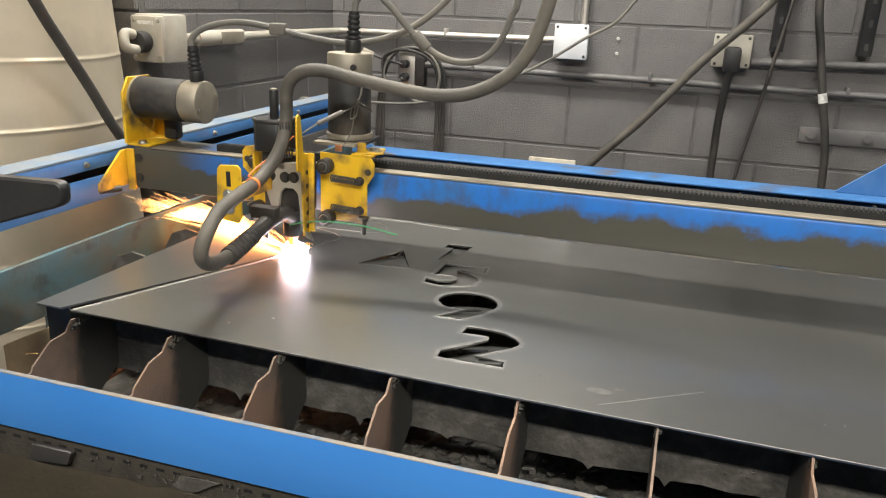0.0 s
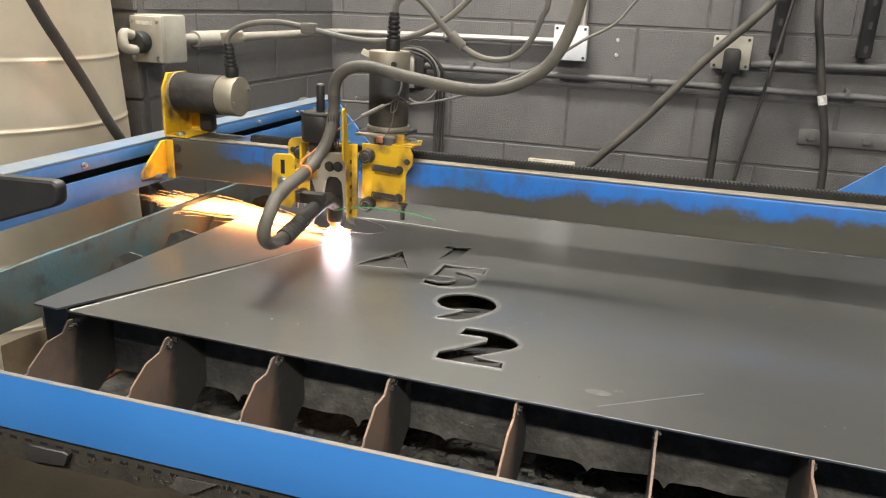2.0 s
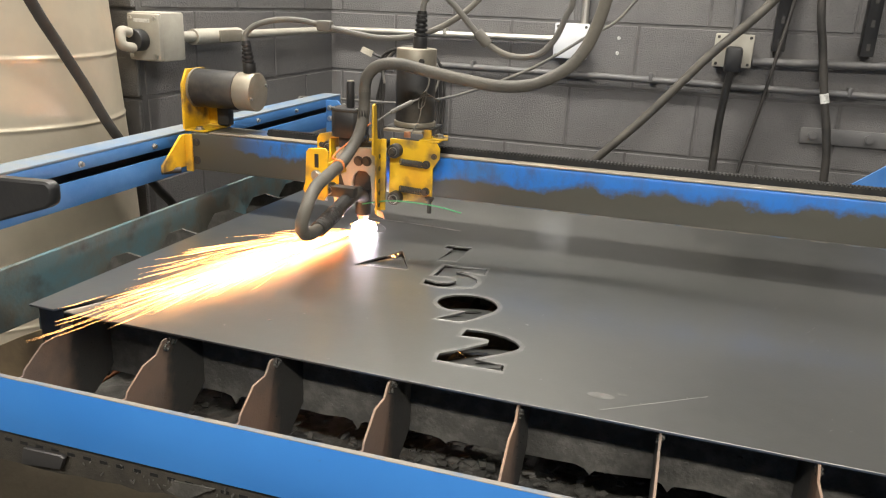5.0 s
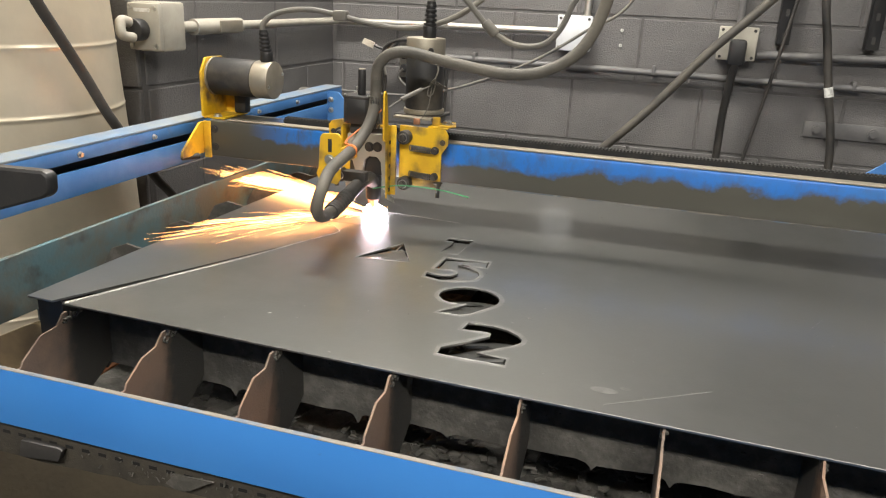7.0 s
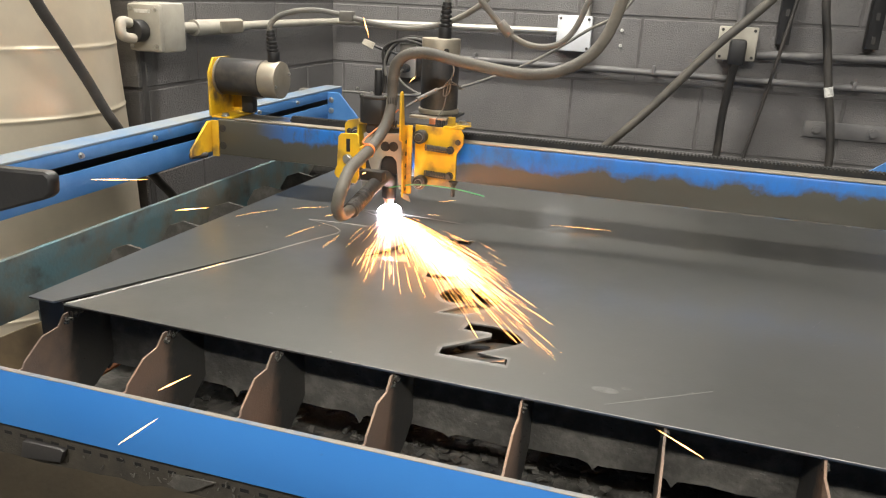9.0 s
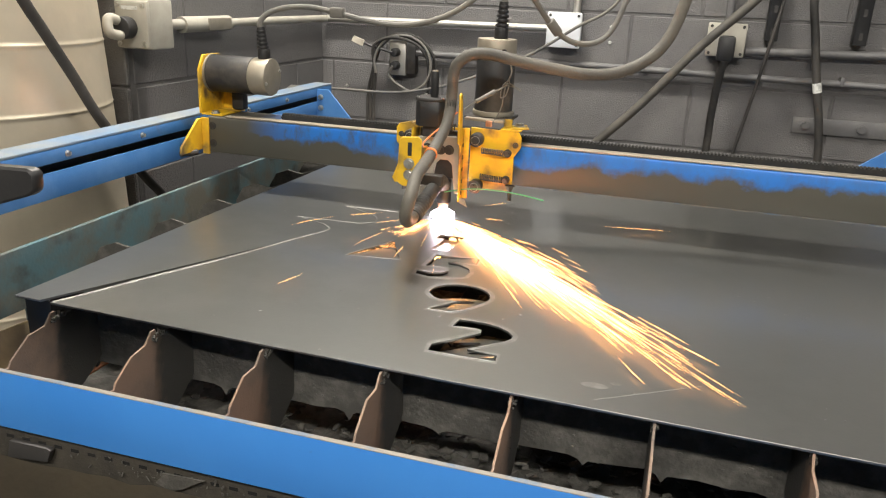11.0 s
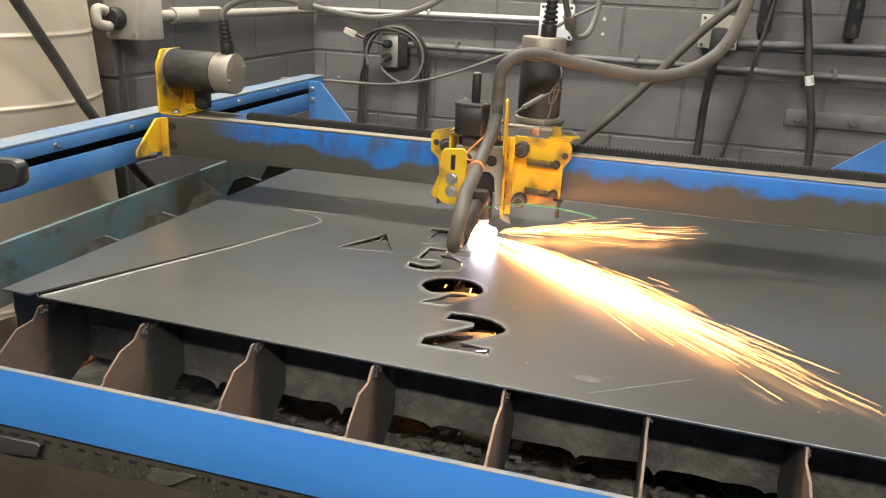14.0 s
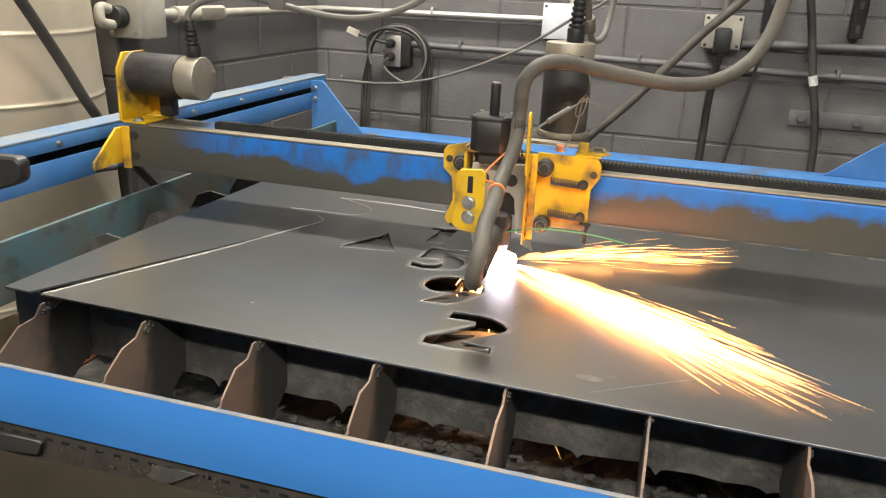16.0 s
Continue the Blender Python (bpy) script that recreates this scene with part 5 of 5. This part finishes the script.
BL, BH = 0.406, 0.2
full_n, full_w = block_mesh("brick", BL, BH, "y"), block_mesh("brick", BL, BH, "x")
half_w = block_mesh("brick", BL / 2 + 0.01, BH, "x")
for c in range(14):
    z = 0.016 + BH * c
    shift = 0.577 if c % 2 == 1 else 0.783
    x = shift - BL * 5
    while x < 2.8:
        if x > -0.9:
            ob = new("block", full_n)
            ob.parent = wall_north
            ob.location = (x, WALL_Y, z)
        x += BL
    y = WALL_Y - BL * (1 if c % 2 else 0.5)
    while y > 0.6:
        y0 = max(y, 0.8)
        ob = new("block", full_w if y >= 0.8 else half_w)
        if y < 0.8 and y + BL - 0.8 < 0.19:
            bpy.data.objects.remove(ob)
        else:
            ob.parent = wall_west
            ob.location = (WEST_X - 0.02, y0, z)
        y -= BL
end_w = bpy.data.meshes.new("block")
bm = box((0.003, 0, 0.0032), (0.197, 0.02, BH - 0.0032))
bmesh.ops.bevel(bm, geom=list(bm.edges), offset=0.003, segments=1, affect="EDGES")
bm.to_mesh(end_w)
bm.free()
end_w.materials.append(M_WALL)
for c in range(14):
    ob = new("block", end_w)
    ob.parent = wall_west
    ob.location = (WEST_X - 0.2, 0.7795, 0.016 + BH * c)


# ---- motion ----
RIDE = [(0, 0.171, 0.393), (0.5, 0.184, 0.424), (1, 0.195, 0.454), (1.5, 0.207, 0.481), (2, 0.198, 0.507), (2.5, 0.17, 0.527), (3, 0.145, 0.54), (3.5, 0.132, 0.546), (4, 0.158, 0.553),
        (5.2, 0.238, 0.572), (6, 0.262, 0.594), (6.5, 0.247, 0.61), (7, 0.221, 0.626), (7.5, 0.197, 0.639), (8, 0.184, 0.648), (8.5, 0.213, 0.649), (9, 0.243, 0.648), (10.2, 0.319, 0.649), (11.5, 0.4, 0.65),
        (12, 0.426, 0.645), (12.5, 0.446, 0.627), (13, 0.46, 0.6), (13.5, 0.474, 0.567), (14, 0.487, 0.539), (14.5, 0.5, 0.509), (15, 0.514, 0.477), (15.5, 0.527, 0.448), (16, 0.541, 0.416)]
YAW = [(0, 156), (1.5, 158), (3, 182), (3.3, 200), (3.6, 280), (3.9, 299), (4.2, 307), (5.2, 235), (6.3, 162), (6.8, 156), (7.8, 166), (8.0, 225), (8.3, 302), (9.2, 310), (11.3, 312), (12, 313), (12.5, 320), (13, 318), (13.5, 321), (14.5, 321), (15, 325), (16, 325)]
REACH = [(0, 0), (3.3, 0), (3.6, 0.05), (4, 0.24), (5.2, 0.1), (6.3, 0), (8.1, 0), (8.5, 0.12), (9, 0.15), (11.3, 0.26), (12, 0.28), (12.5, 0.12), (13, 0.02), (13.5, 0.16), (14, 0.18), (14.5, 0.12), (15, 0.0), (16, 0.0)]
DIP = [(0, 0), (3.15, 0), (3.35, 55), (3.55, 50), (3.7, 0), (7.75, 0), (7.9, 55), (8.1, 55), (8.3, 0), (16, 0)]
SIDE_DIP = DIP[:-1] + [(9.2, 0), (11.2, 8), (11.5, 10), (11.75, 45), (12.25, 45), (12.5, 0), (16, 0)]


STRAY_DROP = [(0, 0.14), (3.55, 0.14), (3.75, 0), (4.6, 0), (5.4, 0.14), (8.1, 0.14), (8.3, 0), (12.1, 0), (12.4, 0.14), (16, 0.14)]
LEAD_SWING = [(0, 0), (9.2, 2), (11.5, 9), (13, 11), (14.5, 15), (16, 20)]
SWING = [(0, 0), (9.2, 4), (10.2, 18), (11.5, 40), (12.5, 57), (14, 72), (16, 78)]


def at_time(rows, t, k):
    for a, b in zip(rows, rows[1:]):
        if a[0] <= t <= b[0]:
            return a[k] + (b[k] - a[k]) * (t - a[0]) / (b[0] - a[0])
    return rows[-1][k]


FAN = [(0, 150), (3, 172), (3.3, 200), (3.6, 235), (4.2, 240), (5.2, 235), (6.3, 225), (7.8, 225), (8.3, 285), (9.2, 292), (10.2, 262), (11.3, 238), (11.6, 225), (11.9, 185), (12.1, 150), (12.3, 80), (12.5, 24), (16, 28)]


def spark_flights():
    """Single sparks that leave the arc in two bursts, fly over the front edge and fall to the floor."""
    r = random.Random(21)
    out = []
    for k in range(34):
        t0 = r.uniform(3.55, 4.15) if k < 13 else r.uniform(8.25, 9.2)
        yaw, speed, lift = r.uniform(232, 308), r.uniform(1.5, 2.6), r.uniform(0.2, 0.8)
        x0, y0 = at_time(RIDE, t0, 1) - 0.026, at_time(RIDE, t0, 2) - 0.048
        c, s = math.cos(radians(yaw)), math.sin(radians(yaw))
        reach = (y0 + 0.16) / -s / speed
        drop = 0.866 + lift * reach - 4.9 * reach * reach
        if s > -0.5 or drop < 0.86:
            lift += (0.9 - drop) / max(reach, 0.05)
        flight = (lift + math.sqrt(lift * lift + 19.6 * 0.8)) / 9.8
        rows = [(t, at_time(RIDE, t, 1) - 0.026, at_time(RIDE, t, 2) - 0.048, 0.866) for t, *_ in RIDE if t < t0 - 0.02]
        for i in range(9):
            d = flight * i / 8
            rows.append((t0 + d, x0 + c * speed * d, y0 + s * speed * d, max(0.012, 0.866 + lift * d - 4.9 * d * d)))
        rows.append((16, *rows[-1][1:]))
        out.append((yaw, math.degrees(math.atan2(lift - 4.0 * reach, speed)), rows))
    return out


FLIGHTS = spark_flights()
SPARKS = []
for k, (yaw, pitch, rows) in enumerate(FLIGHTS):
    bm = bmesh.new()
    ln = 0.022 + 0.011 * (k % 3)
    ring = [bm.verts.new((ln * 0.3, 0.0008 * math.cos(a), 0.0008 * math.sin(a))) for a in (0, 1.57, 3.14, 4.71)]
    v0, v1 = bm.verts.new((-ln, 0, 0)), bm.verts.new((ln, 0, 0))
    for i in range(4):
        bm.faces.new((v0, ring[(i + 1) % 4], ring[i]))
        bm.faces.new((v1, ring[i], ring[(i + 1) % 4]))
    sp = part("flying_spark", bm, M_EMBER, smooth=False)
    tagged(sp, "single glowing orange spark thrown from the arc", "spark", "flying sparks")
    SPARKS.append(sp)


def motions():
    for sp, (yaw, pitch, rows) in zip(SPARKS, FLIGHTS):
        walk(sp, [(t, pose(x, y, z, 0, -pitch, yaw)) for t, x, y, z in rows])
    walk(gantry, [(t, pose(-0.012 + 0.0015 * t, y, 0.9)) for t, x, y in RIDE])
    walk(stray, [(t, pose(0, 0, -d)) for t, d in STRAY_DROP])
    walk(lead_arch, [(t, pose(-0.005, -0.103, 0.215, 0, 0, a)) for t, a in LEAD_SWING])
    walk(swing, [(t, pose(0.045, 0.036, 0.34, 0, 0, a)) for t, a in SWING])
    walk(car, [(t, pose(x, y, 0.9)) for t, x, y in RIDE])
    times = sorted({t for t, *_ in RIDE} | {t for t, _ in YAW})
    walk(plume, [(t, pose(at_time(RIDE, t, 1) - 0.026, at_time(RIDE, t, 2) - 0.048, 0.86, 0, 0, at_time(YAW, t, 1))) for t in times])
    times = sorted({t for t, _ in REACH} | {t for t, _ in SIDE_DIP})
    for piece, far, dips in ((core, 0, DIP), (edge, 0, DIP), (tail, 1, DIP), (side, 0, SIDE_DIP)):
        walk(piece, [(t, pose(far * at_time(REACH, t, 1), 0, 0, 0, at_time(dips, t, 1), 0)) for t in times])
    times = sorted({t for t, *_ in RIDE} | {t for t, _ in FAN})
    walk(spray, [(t, pose(at_time(RIDE, t, 1) - 0.026, at_time(RIDE, t, 2) - 0.048, 0.86, 0, 0, at_time(FAN, t, 1))) for t in times])


motions()
